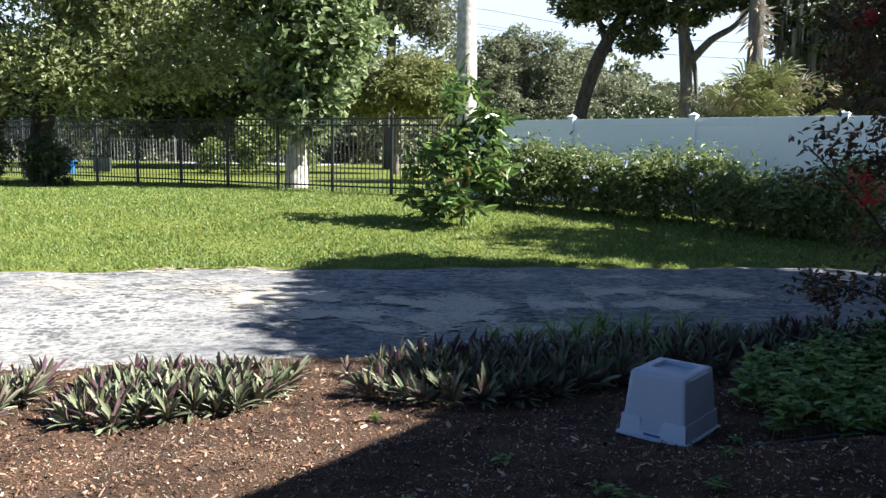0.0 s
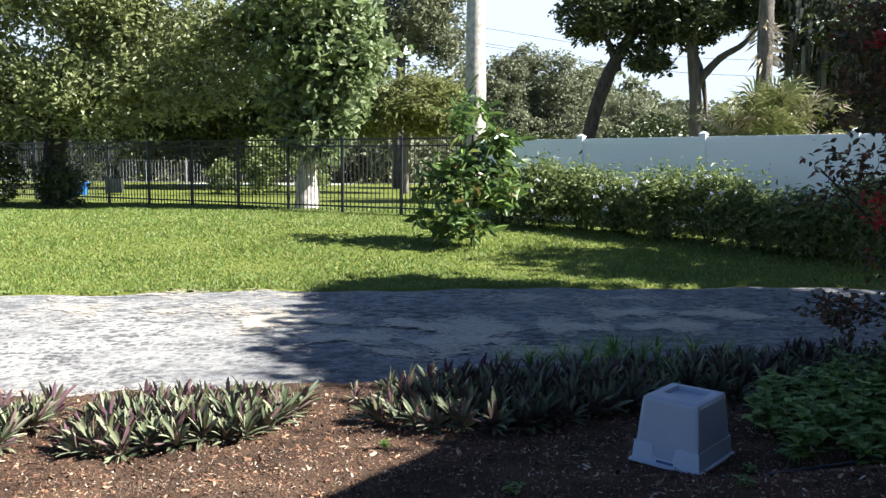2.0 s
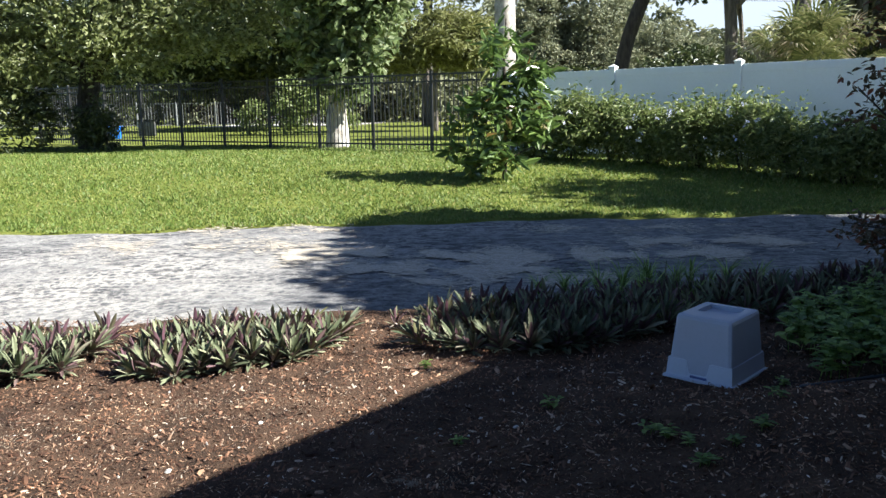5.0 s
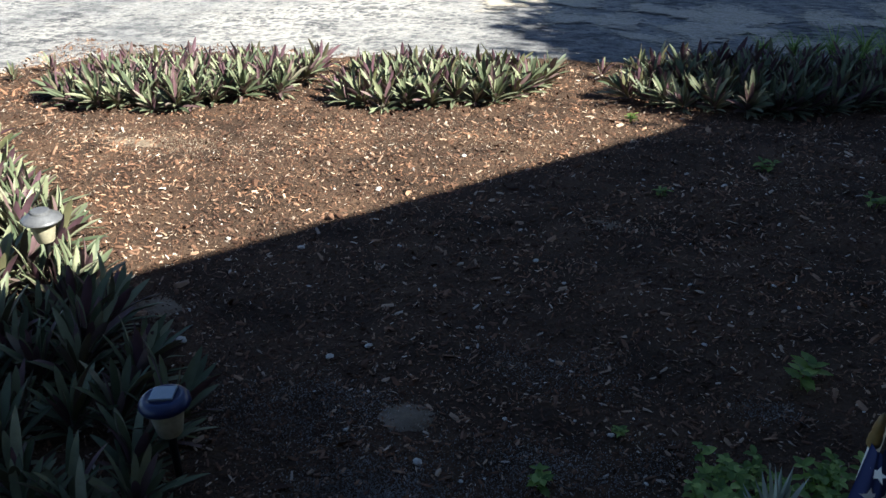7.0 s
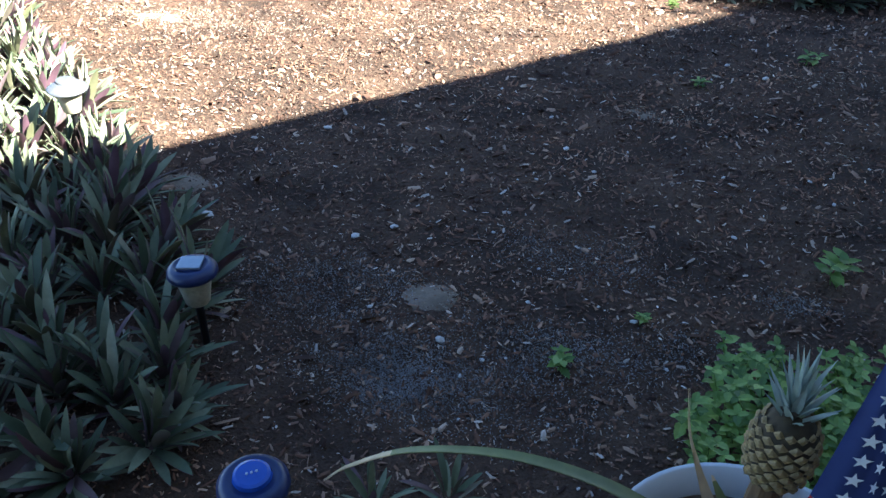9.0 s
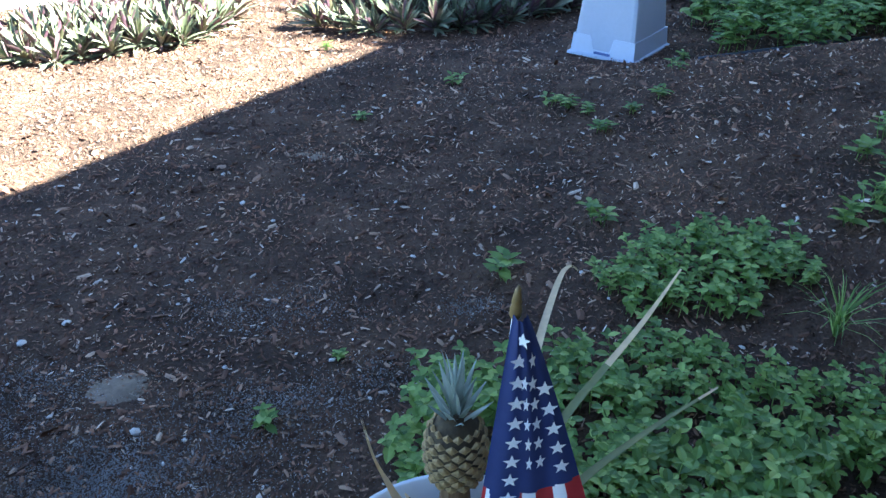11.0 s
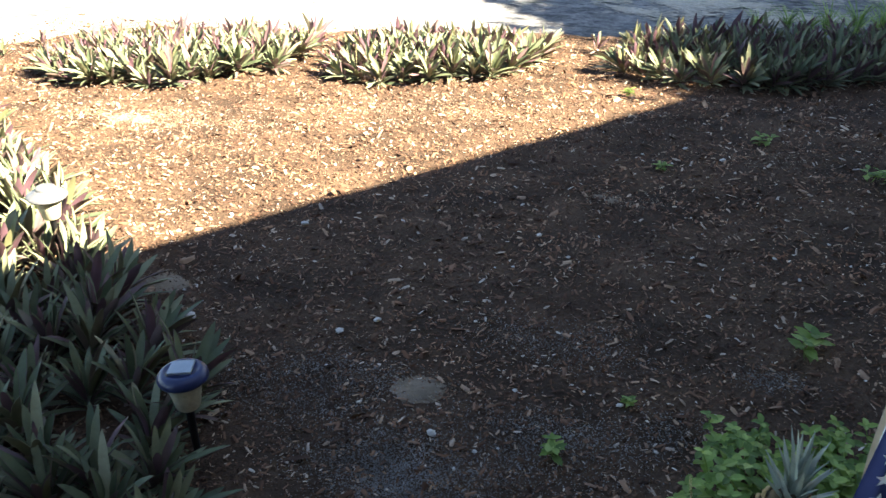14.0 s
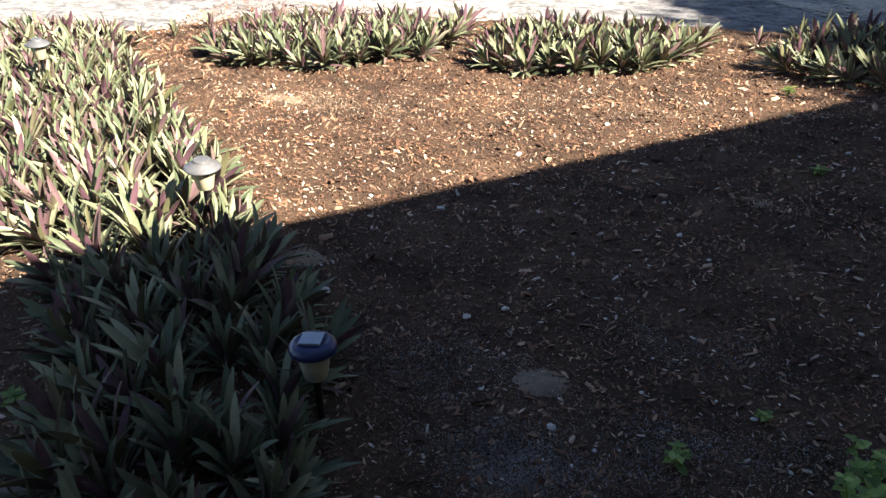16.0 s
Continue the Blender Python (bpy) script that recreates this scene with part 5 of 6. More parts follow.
# ---- covered litter box ----
def build_litter_box():
    x, y = 1.203, 4.076
    box = thing("litter_box", "pale blue-grey plastic covered litter box standing upright on mulch", "litter box", (x, y, bed_z(x, y) - 0.006), -40)
    W, D, H = 0.35, 0.405, 0.335
    bm = bmesh.new()
    vs = add_box(bm, -W / 2, W / 2, -D / 2, D / 2, 0.02, H, 0.022)
    for v in vs:
        k = max(0, (v.co.z - 0.02) / (H - 0.02))
        v.co.x *= 1 - 0.15 * k
        v.co.y *= 1 - 0.14 * k
    bmesh.ops.recalc_face_normals(bm, faces=bm.faces)
    top = [f for f in bm.faces if f.normal.z > 0.99 and f.calc_area() > 0.02]
    bmesh.ops.inset_region(bm, faces=top, thickness=0.05, depth=0.0)
    bmesh.ops.inset_region(bm, faces=top, thickness=0.008, depth=-0.022)
    # the recess lies towards the back of the top
    for v in bm.verts:
        if abs(v.co.x) < 0.11 and abs(v.co.y) < 0.13 and v.co.z > H - 0.04:
            v.co.y = 0.72 * v.co.y + 0.034
    part("hood", bm, M_BINTUB, box, "pale blue-grey tapered hood with a recessed top", True)
    for f in bpy.data.objects["hood"].data.polygons:
        f.use_smooth = False
    # tray walls with a dip at the front
    w, d, t = 0.356, 0.415, 0.012
    bm = bmesh.new()
    path = [(-0.5, 0.105), (-0.24, 0.105), (-0.205, 0.10), (-0.175, 0.055), (-0.15, 0.036), (0.10, 0.036), (0.125, 0.055), (0.155, 0.10), (0.19, 0.105), (0.5, 0.105)]
    cols = []
    for u, h in path:
        ring = []
        for z, k in ((0.0, 1.07), (0.012, 1.07), (0.016, 1.0), (h, 0.965)):
            ring.append(bm.verts.new((u * w * k, -d / 2 * k, z)))
        ring.append(bm.verts.new((u * w * 0.965, -d / 2 * 0.965 + t, h)))
        ring.append(bm.verts.new((u * w * 0.965, -d / 2 * 0.965 + t, 0.0)))
        cols.append(ring)
    for a, b in zip(cols, cols[1:]):
        for k in range(5):
            bm.faces.new((a[k], b[k], b[k + 1], a[k + 1]))
    for sx in (-1, 1):
        for (x0, y0), (x1, y1) in (((sx * 0.5, -0.5), (sx * 0.5, 0.5)),):
            ra, rb = [], []
            for z, k in ((0.0, 1.07), (0.012, 1.07), (0.016, 1.0), (0.105, 0.965)):
                ra.append(bm.verts.new((x0 * w * k, y0 * d * k, z)))
                rb.append(bm.verts.new((x1 * w * k, y1 * d * k, z)))
            ra.append(bm.verts.new((x0 * w * 0.965 - sx * t, y0 * d * 0.965, 0.105)))
            rb.append(bm.verts.new((x1 * w * 0.965 - sx * t, y1 * d * 0.965, 0.105)))
            for k in range(4):
                bm.faces.new((ra[k], rb[k], rb[k + 1], ra[k + 1]))
    ra, rb = [], []
    for z, k in ((0.0, 1.07), (0.012, 1.07), (0.016, 1.0), (0.105, 0.965)):
        ra.append(bm.verts.new((-0.5 * w * k, 0.5 * d * k, z)))
        rb.append(bm.verts.new((0.5 * w * k, 0.5 * d * k, z)))
    for k in range(3):
        bm.faces.new((ra[k], rb[k], rb[k + 1], ra[k + 1]))
    bmesh.ops.remove_doubles(bm, verts=bm.verts, dist=0.0005)
    bmesh.ops.recalc_face_normals(bm, faces=bm.faces)
    part("tray", bm, M_BINBASE, box, "white lower tray with a dipped front")
    bm = bmesh.new()
    add_box(bm, -0.045, 0.045, -d / 2 * 1.0 - 0.004, -d / 2 * 0.97, 0.018, 0.030, 0.002)
    part("slot", bm, M_BINDARK, box, "dark blue slot")


build_litter_box()


# ---- solar path lamps ----
def build_lamp(x, y, top, label, cap_mat, panel_mat, lens_mat, lean=0.0, square=True, dots=False):
    z = bed_z(x, y)
    lamp = thing("solar_lamp", label, "garden lamp", (x, y, z), 20, "solar path lamps")
    lamp.matrix_world = pose(x, y, z, lean, lean * 0.6, 20)
    h = top - z
    bm = bmesh.new()
    add_lathe(bm, [(0.004, -0.06), (0.009, 0.0), (0.010, h - 0.115), (0.016, h - 0.11), (0.016, h - 0.10)], 10)
    part("stake", bm, M_BLACK, lamp, smooth=True)
    bm = bmesh.new()
    add_lathe(bm, [(0.024, h - 0.108), (0.028, h - 0.103), (0.041, h - 0.036), (0.043, h - 0.031)], 24)
    part("lens", bm, lens_mat, lamp, "clouded ribbed lens", True)
    bm = bmesh.new()
    if not square and not dots:
        add_lathe(bm, [(0.043, h - 0.033), (0.061, h - 0.031), (0.063, h - 0.027), (0.056, h - 0.022), (0.038, h - 0.010), (0.033, h - 0.006), (0.001, h - 0.006)], 32)
    else:
        add_lathe(bm, [(0.040, h - 0.036), (0.054, h - 0.034), (0.057, h - 0.028), (0.056, h - 0.018), (0.049, h - 0.009), (0.040, h - 0.005), (0.0385, h - 0.006), (0.001, h - 0.006)], 32)
    cap = part("cap", bm, cap_mat, lamp, smooth=True)
    bm = bmesh.new()
    if square:
        add_box(bm, -0.026, 0.026, -0.026, 0.026, h - 0.006, h + 0.001, 0.002)
    else:
        add_lathe(bm, [(0.031, h - 0.006), (0.029, h + 0.001), (0.024, h + 0.003), (0.001, h + 0.0035)], 28)
    part("solar_panel", bm, panel_mat, cap)
    if dots:
        for k in range(3):
            bm = bmesh.new()
            add_lathe(bm, [(0.0022, h + 0.0036), (0.0018, h + 0.0052)], 8, m=Matrix.Translation((0.007 * (k - 1), 0.003 * (k - 1), 0)))
            part("rivet", bm, M_BINBASE, cap)


build_lamp(-1.11, 1.11, 0.222, "solar path lamp with a dark blue cap among oyster plants", M_BLUECAP, M_SOLAR, M_LENS, -3)
build_lamp(-2.02, 1.79, 0.265, "sunlit grey metal solar path lamp with a clouded lens", M_TIN, M_TIN, M_LENS, 3, False)
build_lamp(-4.02, 2.80, 0.23, "sunlit grey metal solar path lamp with a clouded lens", M_TIN, M_TIN, M_LENS, 2, False)
build_lamp(-0.66, 0.605, 0.275, "solar path lamp with a round bright blue top", M_BLUECAP, M_PANELBLUE, M_LENS, 0, False, True)


# ---- pot with pineapple, strap leaves and flag ----
def strap(name, pts, w, parent, dry_from, label, fold=0.25):
    c = spline(pts, 7)
    n = len(c)
    v, f, idx = [], [], []
    for side in (0, 1):
        b0 = len(v)
        for i, p in enumerate(c):
            t = i / (n - 1)
            d = (c[min(i + 1, n - 1)] - c[max(i - 1, 0)]).normalized()
            s = d.cross(Vector((0, 0, 1)))
            s = s.normalized() if s.length > 0.01 else Vector((1, 0, 0))
            up = s.cross(d)
            hw = w / 2 * (0.9 if t < 0.1 else 1.0) * (1 - max(0, t - 0.25) / 0.75) ** 0.95 + 0.0012
            o = up * (-0.002 * side)
            for k in (-1, 0, 1):
                v.append(tuple(p + s * (hw * k) + up * (abs(k) * hw * fold) + o))
        for i in range(n - 1):
            for k in (0, 1):
                a = b0 + i * 3 + k
                q = (a, a + 1, a + 4, a + 3)
                f.append(q if side == 0 else q[::-1])
                idx.append(1 if i / (n - 1) >= dry_from else 0)
    return part(name, raw_mesh(name, v, f, [L_STRAP, L_DRYLEAF], idx, True), None, parent, label)


def build_pot():
    px, py, pz = 0.07, 0.66, bed_z(0.07, 0.66) - 0.004
    rim = 0.30 - pz
    pot = thing("plant_pot", "round white plastic pot of soil with long strap leaves", "pot", (px, py, pz))
    bm = bmesh.new()
    add_lathe(bm, [(0.135, 0.0), (0.15, 0.01), (0.188, rim - 0.05), (0.190, rim - 0.045), (0.202, rim - 0.04), (0.204, rim - 0.008), (0.201, rim), (0.195, rim - 0.003), (0.186, rim - 0.05), (0.14, 0.02), (0.001, 0.02)], 48)
    part("pot_wall", bm, M_POT, pot, smooth=True)
    bm = bmesh.new()
    r = random.Random(2)
    rings = [[bm.verts.new((q * math.cos(a), q * math.sin(a), rim - 0.055 + r.uniform(-0.006, 0.006))) for a in (2 * math.pi * k / 28 for k in range(28))] for q in (0.184, 0.13, 0.08, 0.03)]
    for a, b in zip(rings, rings[1:]):
        for k in range(28):
            bm.faces.new((a[k], a[(k + 1) % 28], b[(k + 1) % 28], b[k]))
    bm.faces.new(rings[-1])
    part("soil", bm, M_POTSOIL, pot, "light brown potting soil", True)

    def rel(ps):
        return [(a - px, b - py, c - pz) for a, b, c in ps]
    strap("strap_leaf", rel([(0.12, 0.70, 0.25), (0.19, 0.80, 0.335), (0.257, 0.88, 0.392), (0.391, 0.98, 0.489), (0.472, 1.045, 0.56)]), 0.019, pot, 0.62, "green strap leaf with a dry tip")
    strap("strap_leaf", rel([(0.13, 0.74, 0.25), (0.18, 0.84, 0.37), (0.229, 1.0, 0.434), (0.303, 1.2, 0.44), (0.34, 1.27, 0.43), (0.372, 1.31, 0.392)]), 0.015, pot, 0.3, "green strap leaf with a dry tip")
    strap("strap_leaf", rel([(0.15, 0.68, 0.25), (0.22, 0.75, 0.305), (0.273, 0.8, 0.335), (0.387, 0.85, 0.387), (0.507, 0.9, 0.425)]), 0.018, pot, 0.9, "green strap leaf")
    strap("strap_leaf", rel([(0.05, 0.66, 0.25), (0.0, 0.67, 0.305), (-0.06, 0.68, 0.345), (-0.154, 0.68, 0.381), (-0.28, 0.68, 0.385), (-0.425, 0.68, 0.34), (-0.53, 0.68, 0.265), (-0.58, 0.68, 0.21)]), 0.024, pot, 0.74, "arching pale green strap leaf with a dry tip")
    strap("strap_leaf", rel([(0.03, 0.76, 0.25), (0.0, 0.79, 0.29), (-0.025, 0.8, 0.342), (-0.046, 0.8, 0.405), (-0.059, 0.8, 0.478)]), 0.018, pot, 0.2, "cut strap leaf with a dry end")
    strap("strap_leaf", rel([(0.06, 0.68, 0.25), (0.03, 0.75, 0.30), (0.0, 0.79, 0.335)]), 0.03, pot, 0.9, "short strap leaf")

    fx, fy, fz = 0.076, 0.795, 0.366
    pine = thing("pineapple", "ripe golden brown pineapple with a grey-green leaf crown", "pineapple", (fx, fy, fz))
    H, R = 0.113, 0.0455

    def rad(t):
        return R * (0.74 + 0.30 * math.sin(math.pi * min(1, 0.12 + t * 0.85))) * (1 - 0.5 * max(0, t - 0.82) / 0.18 * 0.6)
    bm = bmesh.new()
    add_lathe(bm, [(0.02, 0.0)] + [(rad(k / 14) * 0.95, H * k / 14) for k in range(15)] + [(0.012, H + 0.004)], 28)
    part("fruit", bm, M_PINEGAP, pine, "golden brown fruit", True)
    bm = bmesh.new()
    add_lathe(bm, [(0.026, -0.13), (0.025, -0.06), (0.022, -0.02), (0.030, 0.006)], 9)
    part("stalk", bm, M_STALK, pine, "thick brown woody stalk")
    bm = bmesh.new()
    for p in ((-1, 0), (0, -1), (1, 0), (0, 1)):
        bm.verts.new((p[0] * 0.0094, p[1] * 0.0082, 0))
    ring2 = [bm.verts.new((p[0] * 0.0066, p[1] * 0.0062, 0.004)) for p in ((-1, 0), (0, -1), (1, 0), (0, 1))]
    tip = bm.verts.new((0, 0.001, 0.006))
    bm.verts.ensure_lookup_table()
    vs = list(bm.verts)[:4]
    for k in range(4):
        bm.faces.new((vs[k], vs[(k + 1) % 4], ring2[(k + 1) % 4], ring2[k]))
        bm.faces.new((ring2[k], ring2[(k + 1) % 4], tip))
    scale = bm_mesh("eye", bm, M_PINESKIN)
    fruit = [o for o in pine.children if o.name.startswith("fruit")][0]
    for row in range(8):
        t = (row + 0.6) / 8.6
        for k in range(14):
            a = 2 * math.pi * (k + 0.5 * (row % 2)) / 14
            o = part("eye", scale, None, fruit)
            r = rad(t) * 0.95
            k2 = rad(t) / R
            o.matrix_basis = Matrix.Translation((r * math.cos(a), r * math.sin(a), H * t)) @ Euler((0, math.pi / 2, a), "XYZ").to_matrix().to_4x4() @ pose(0, 0, 0, 0, 0, 90) @ Matrix.Diagonal((k2 * 1.12, 0.92, 1, 1))
    rng = random.Random(6)
    for k in range(26):
        u = k / 25
        a = k * 2.39996
        el = radians(46 + 40 * u)
        L = 0.05 + 0.048 * u + rng.uniform(-0.008, 0.008)
        d = Vector((math.cos(a) * math.cos(el), math.sin(a) * math.cos(el), math.sin(el)))
        s = Vector((-math.sin(a), math.cos(a), 0))
        up = s.cross(d)
        o = Vector((0, 0, H - 0.006 + 0.028 * u)) + Vector((math.cos(a), math.sin(a), 0)) * (0.012 * (1 - u))
        v, f = [], []
        for t, w in ((0, 0.8), (0.3, 1), (0.65, 0.6)):
            c = o + d * (L * t) + up * (0.07 * L * t * t)
            for q in (-1, 0, 1):
                v.append(tuple(c + s * (0.0066 * w * q) + up * (0.003 * abs(q))))
        v.append(tuple(o + d * L + up * (0.11 * L)))
        for i in range(2):
            for q in (0, 1):
                b = i * 3 + q
                f.append((b, b + 1, b + 4, b + 3))
        f += [(6, 7, 9, 9), (7, 8, 9, 9)]
        me = bpy.data.meshes.new("crown_leaf")
        me.from_pydata(v, [], [tuple(dict.fromkeys(q)) for q in f])
        me.materials.append(L_CROWN)
        part("crown_leaf", me, None, pine)


build_pot()


def build_flag():
    bx, by, bz = 0.112, 0.705, 0.24
    tip = Vector((0.141, 0.726, 0.742))
    flag = thing("stick_flag", "small cotton stick flag, white stars on navy, red and white stripes", "flag", (bx, by, bz))
    base = Vector((bx, by, bz))
    top = tip - base
    bm = bmesh.new()
    add_tube(bm, [(0, 0, 0), top * 0.5, top * 0.93], [0.0042, 0.0042, 0.0042], 10)
    part("stick", bm, M_STICK, flag)
    bm = bmesh.new()
    q = top.to_track_quat("Z", "Y").to_matrix().to_4x4()
    add_lathe(bm, [(0.0045, 0.0), (0.0075, 0.004), (0.0078, 0.014), (0.006, 0.02), (0.0066, 0.024), (0.004, 0.04), (0.0008, 0.047)], 14, m=Matrix.Translation(top * 0.92) @ q)
    part("finial", bm, M_GOLD, flag, "gilt spear-shaped tip", True)
    nu, nv = 100, 130

    def cloth(u, v):
        z = 0.712 - v * 0.462
        along = (z - bz) / (tip.z - bz)
        left = base.x + (tip.x - base.x) * along - 0.004 - 0.020 * v
        right = 0.152 + 0.143 * v ** 0.9
        y0 = base.y + (tip.y - base.y) * along - 0.008
        fold = 0.0045 * math.sin(u * 8.5 + 2.6) * (0.08 + v) + 0.002 * math.sin(u * 19 + v * 3)
        return Vector((left + (right - left) * u, y0 - 0.012 * math.sin(math.pi * u) + fold * 0.8, z - (0.003 + 0.009 * v) * math.sin(u * 3.1)))
    v, f, idx = [], [], []
    for side in (0, 1):
        b0 = len(v)
        for j in range(nv + 1):
            for i in range(nu + 1):
                p = cloth(i / nu, j / nv)
                v.append((p.x - bx, p.y - by + 0.0012 * side, p.z - bz))
        for j in range(nv):
            for i in range(nu):
                a = b0 + j * (nu + 1) + i
                qd = (a, a + nu + 1, a + nu + 2, a + 1)
                f.append(qd if side == 0 else qd[::-1])
                u, w = (i + 0.5) / nu, (j + 0.5) / nv
                strip = w >= 0.55 and 0.02 + (w - 0.55) * 0.6 < u < 0.36 - (w - 0.6) * 0.55
                if w < 0.57 + 0.04 * (1 - u) or strip:
                    idx.append(0)
                elif u < 0.36 - (w - 0.6) * 0.55:
                    idx.append(1 if u > 0.03 else 2)
                else:
                    idx.append(2 if u < 0.38 else (1 if u < 0.52 else (2 if u < 0.70 else (1 if u < 0.83 else 2))))
    me = raw_mesh("cloth", v, f, [M_NAVY, M_WHITE, M_RED], idx, True)
    c = part("cloth", me, None, flag, "navy canton over red and white stripes")
    bm = bmesh.new()
    pts = [bm.verts.new((0.0125 * (1 if k % 2 == 0 else 0.42) * math.sin(k * math.pi / 5), -0.0006, 0.0125 * (1 if k % 2 == 0 else 0.42) * math.cos(k * math.pi / 5))) for k in range(10)]
    mid = bm.verts.new((0, -0.0009, 0))
    for k in range(10):
        bm.faces.new((pts[k], mid, pts[(k + 1) % 10]))
    star = bm_mesh("star", bm, M_WHITE)
    for row in range(9):
        w = 0.055 + row * 0.07
        if row == 0:
            cols = [(0.5, 0.0, 0.9)]
        elif row == 1:
            cols = [(0.30, 0.0, 1.0), (0.66, 0.0, 0.6)]
        else:
            cols = [(0.30 - 0.008 * row, 0.0, 1.0), (0.46, 0.0, 0.4), (0.59, 0.0, 0.65), (0.83, 0.03, 1.0)]
            if row > 6:
                cols = cols[:1]
        for u, drop, sx in cols:
            ww = w + drop
            p, du, dv = cloth(u, ww), cloth(u + 0.02, ww), cloth(u, ww + 0.02)
            n = (du - p).cross(dv - p).normalized()
            if n.y > 0:
                n = -n
            o = part("star", star, None, c)
            o.matrix_basis = Matrix.Translation(p - Vector((bx, by, bz)) + n * 0.0016) @ (-n).to_track_quat("Y", "Z").to_matrix().to_4x4() @ Matrix.Diagonal((sx, 1, 1, 1))


build_flag()


# ---- small marks on the bed ----
def flat_patch(name, x, y, rx, ry, mat, label, seed, lift=0.012):
    rng = random.Random(seed)
    bm = bmesh.new()
    rings = []
    for q in (1.0, 0.8, 0.5, 0.2):
        ring = []
        for k in range(26):
            a = 2 * math.pi * k / 26
            j = q * (1 + 0.22 * noise.noise((math.cos(a) * 1.4 + seed, math.sin(a) * 1.4, q)) + rng.uniform(-0.05, 0.05))
            px, py = x + rx * j * math.cos(a), y + ry * j * math.sin(a)
            ring.append(bm.verts.new((px, py, bed_z(px, py) + (lift * (1 - q ** 2) - 0.003))))
        rings.append(ring)
    for a, b in zip(rings, rings[1:]):
        for k in range(26):
            bm.faces.new((a[k], a[(k + 1) % 26], b[(k + 1) % 26], b[k]))
    bm.faces.new(rings[-1])
    ob = new(name, bm_mesh(name, bm, mat, True))
    tagged(ob, label, "soil patch", kind="structure")


M_SANDG = mottled("loose_sand", (0.24, 0.19, 0.14), (0.36, 0.29, 0.21), 30, 160, 0.95, bump=0.3, dist=0.002)
flat_patch("sand_patch", -0.68, 1.47, 0.085, 0.07, M_SANDP, "pale bare sand patch in the mulch", 1, 0.011)
flat_patch("sand_patch", -1.66, 1.82, 0.11, 0.08, M_SANDP, "pale bare sand patch in the mulch", 2, 0.011)
flat_patch("sand_patch", -2.84, 3.34, 0.2, 0.09, M_SANDP, "pale bare sand patch in the mulch", 3, 0.008)
flat_patch("sand_patch", -0.28, 2.85, 0.16, 0.06, M_SANDP, "pale bare sand patch in the mulch", 8, 0.003)


def grains(name, label, mat, spots, size, seed):
    """Fine loose grains strewn in soft-edged patches (x, y, spread in x, spread in y, count)."""
    rng = np.random.default_rng(seed)
    v, f = [], []
    for cx, cy, sx, sy, n in spots:
        for _ in range(n):
            x, y = cx + rng.normal() * sx, cy + rng.normal() * sy
            s = size * rng.uniform(0.5, 1.4)
            z = bed_z(x, y) + 0.004
            b = len(v)
            a = rng.uniform(0, 6.28)
            for k in range(3):
                v.append((x + s * math.cos(a + k * 2.1), y + s * math.sin(a + k * 2.1), z + rng.uniform(-0.002, 0.003)))
            v.append((x, y, z + s * 0.25))
            f += [(b, b + 1, b + 3), (b + 1, b + 2, b + 3), (b + 2, b, b + 3)]
    ob = new(name, raw_mesh(name, v, f, [mat]))
    tagged(ob, label, "soil", kind="stuff")


grains("ash_grains", "pale grey ashy grains strewn over the mulch", M_ASHY, [(-0.98, 1.36, 0.14, 0.06, 2200), (-0.66, 1.16, 0.1, 0.07, 6240), (-0.45, 1.2, 0.17, 0.09, 3360), (0.2, 1.72, 0.05, 0.03, 720), (-0.32, 1.36, 0.14, 0.06, 2880), (-0.9, 1.5, 0.12, 0.06, 2160), (-0.35, 1.75, 0.14, 0.07, 2400), (-0.05, 1.45, 0.07, 0.05, 720)], 0.0021, 3)
grains("sand_grains", "pale sand grains strewn over the mulch", M_SANDG, [(-0.68, 1.47, 0.05, 0.035, 260), (-1.66, 1.82, 0.06, 0.04, 260), (-2.88, 3.36, 0.3, 0.12, 1500), (-2.5, 3.4, 0.35, 0.14, 1200), (-1.3, 3.75, 0.4, 0.12, 1200), (-0.28, 2.85, 0.1, 0.03, 300), (0.3, 3.4, 0.15, 0.06, 200)], 0.0034, 4)


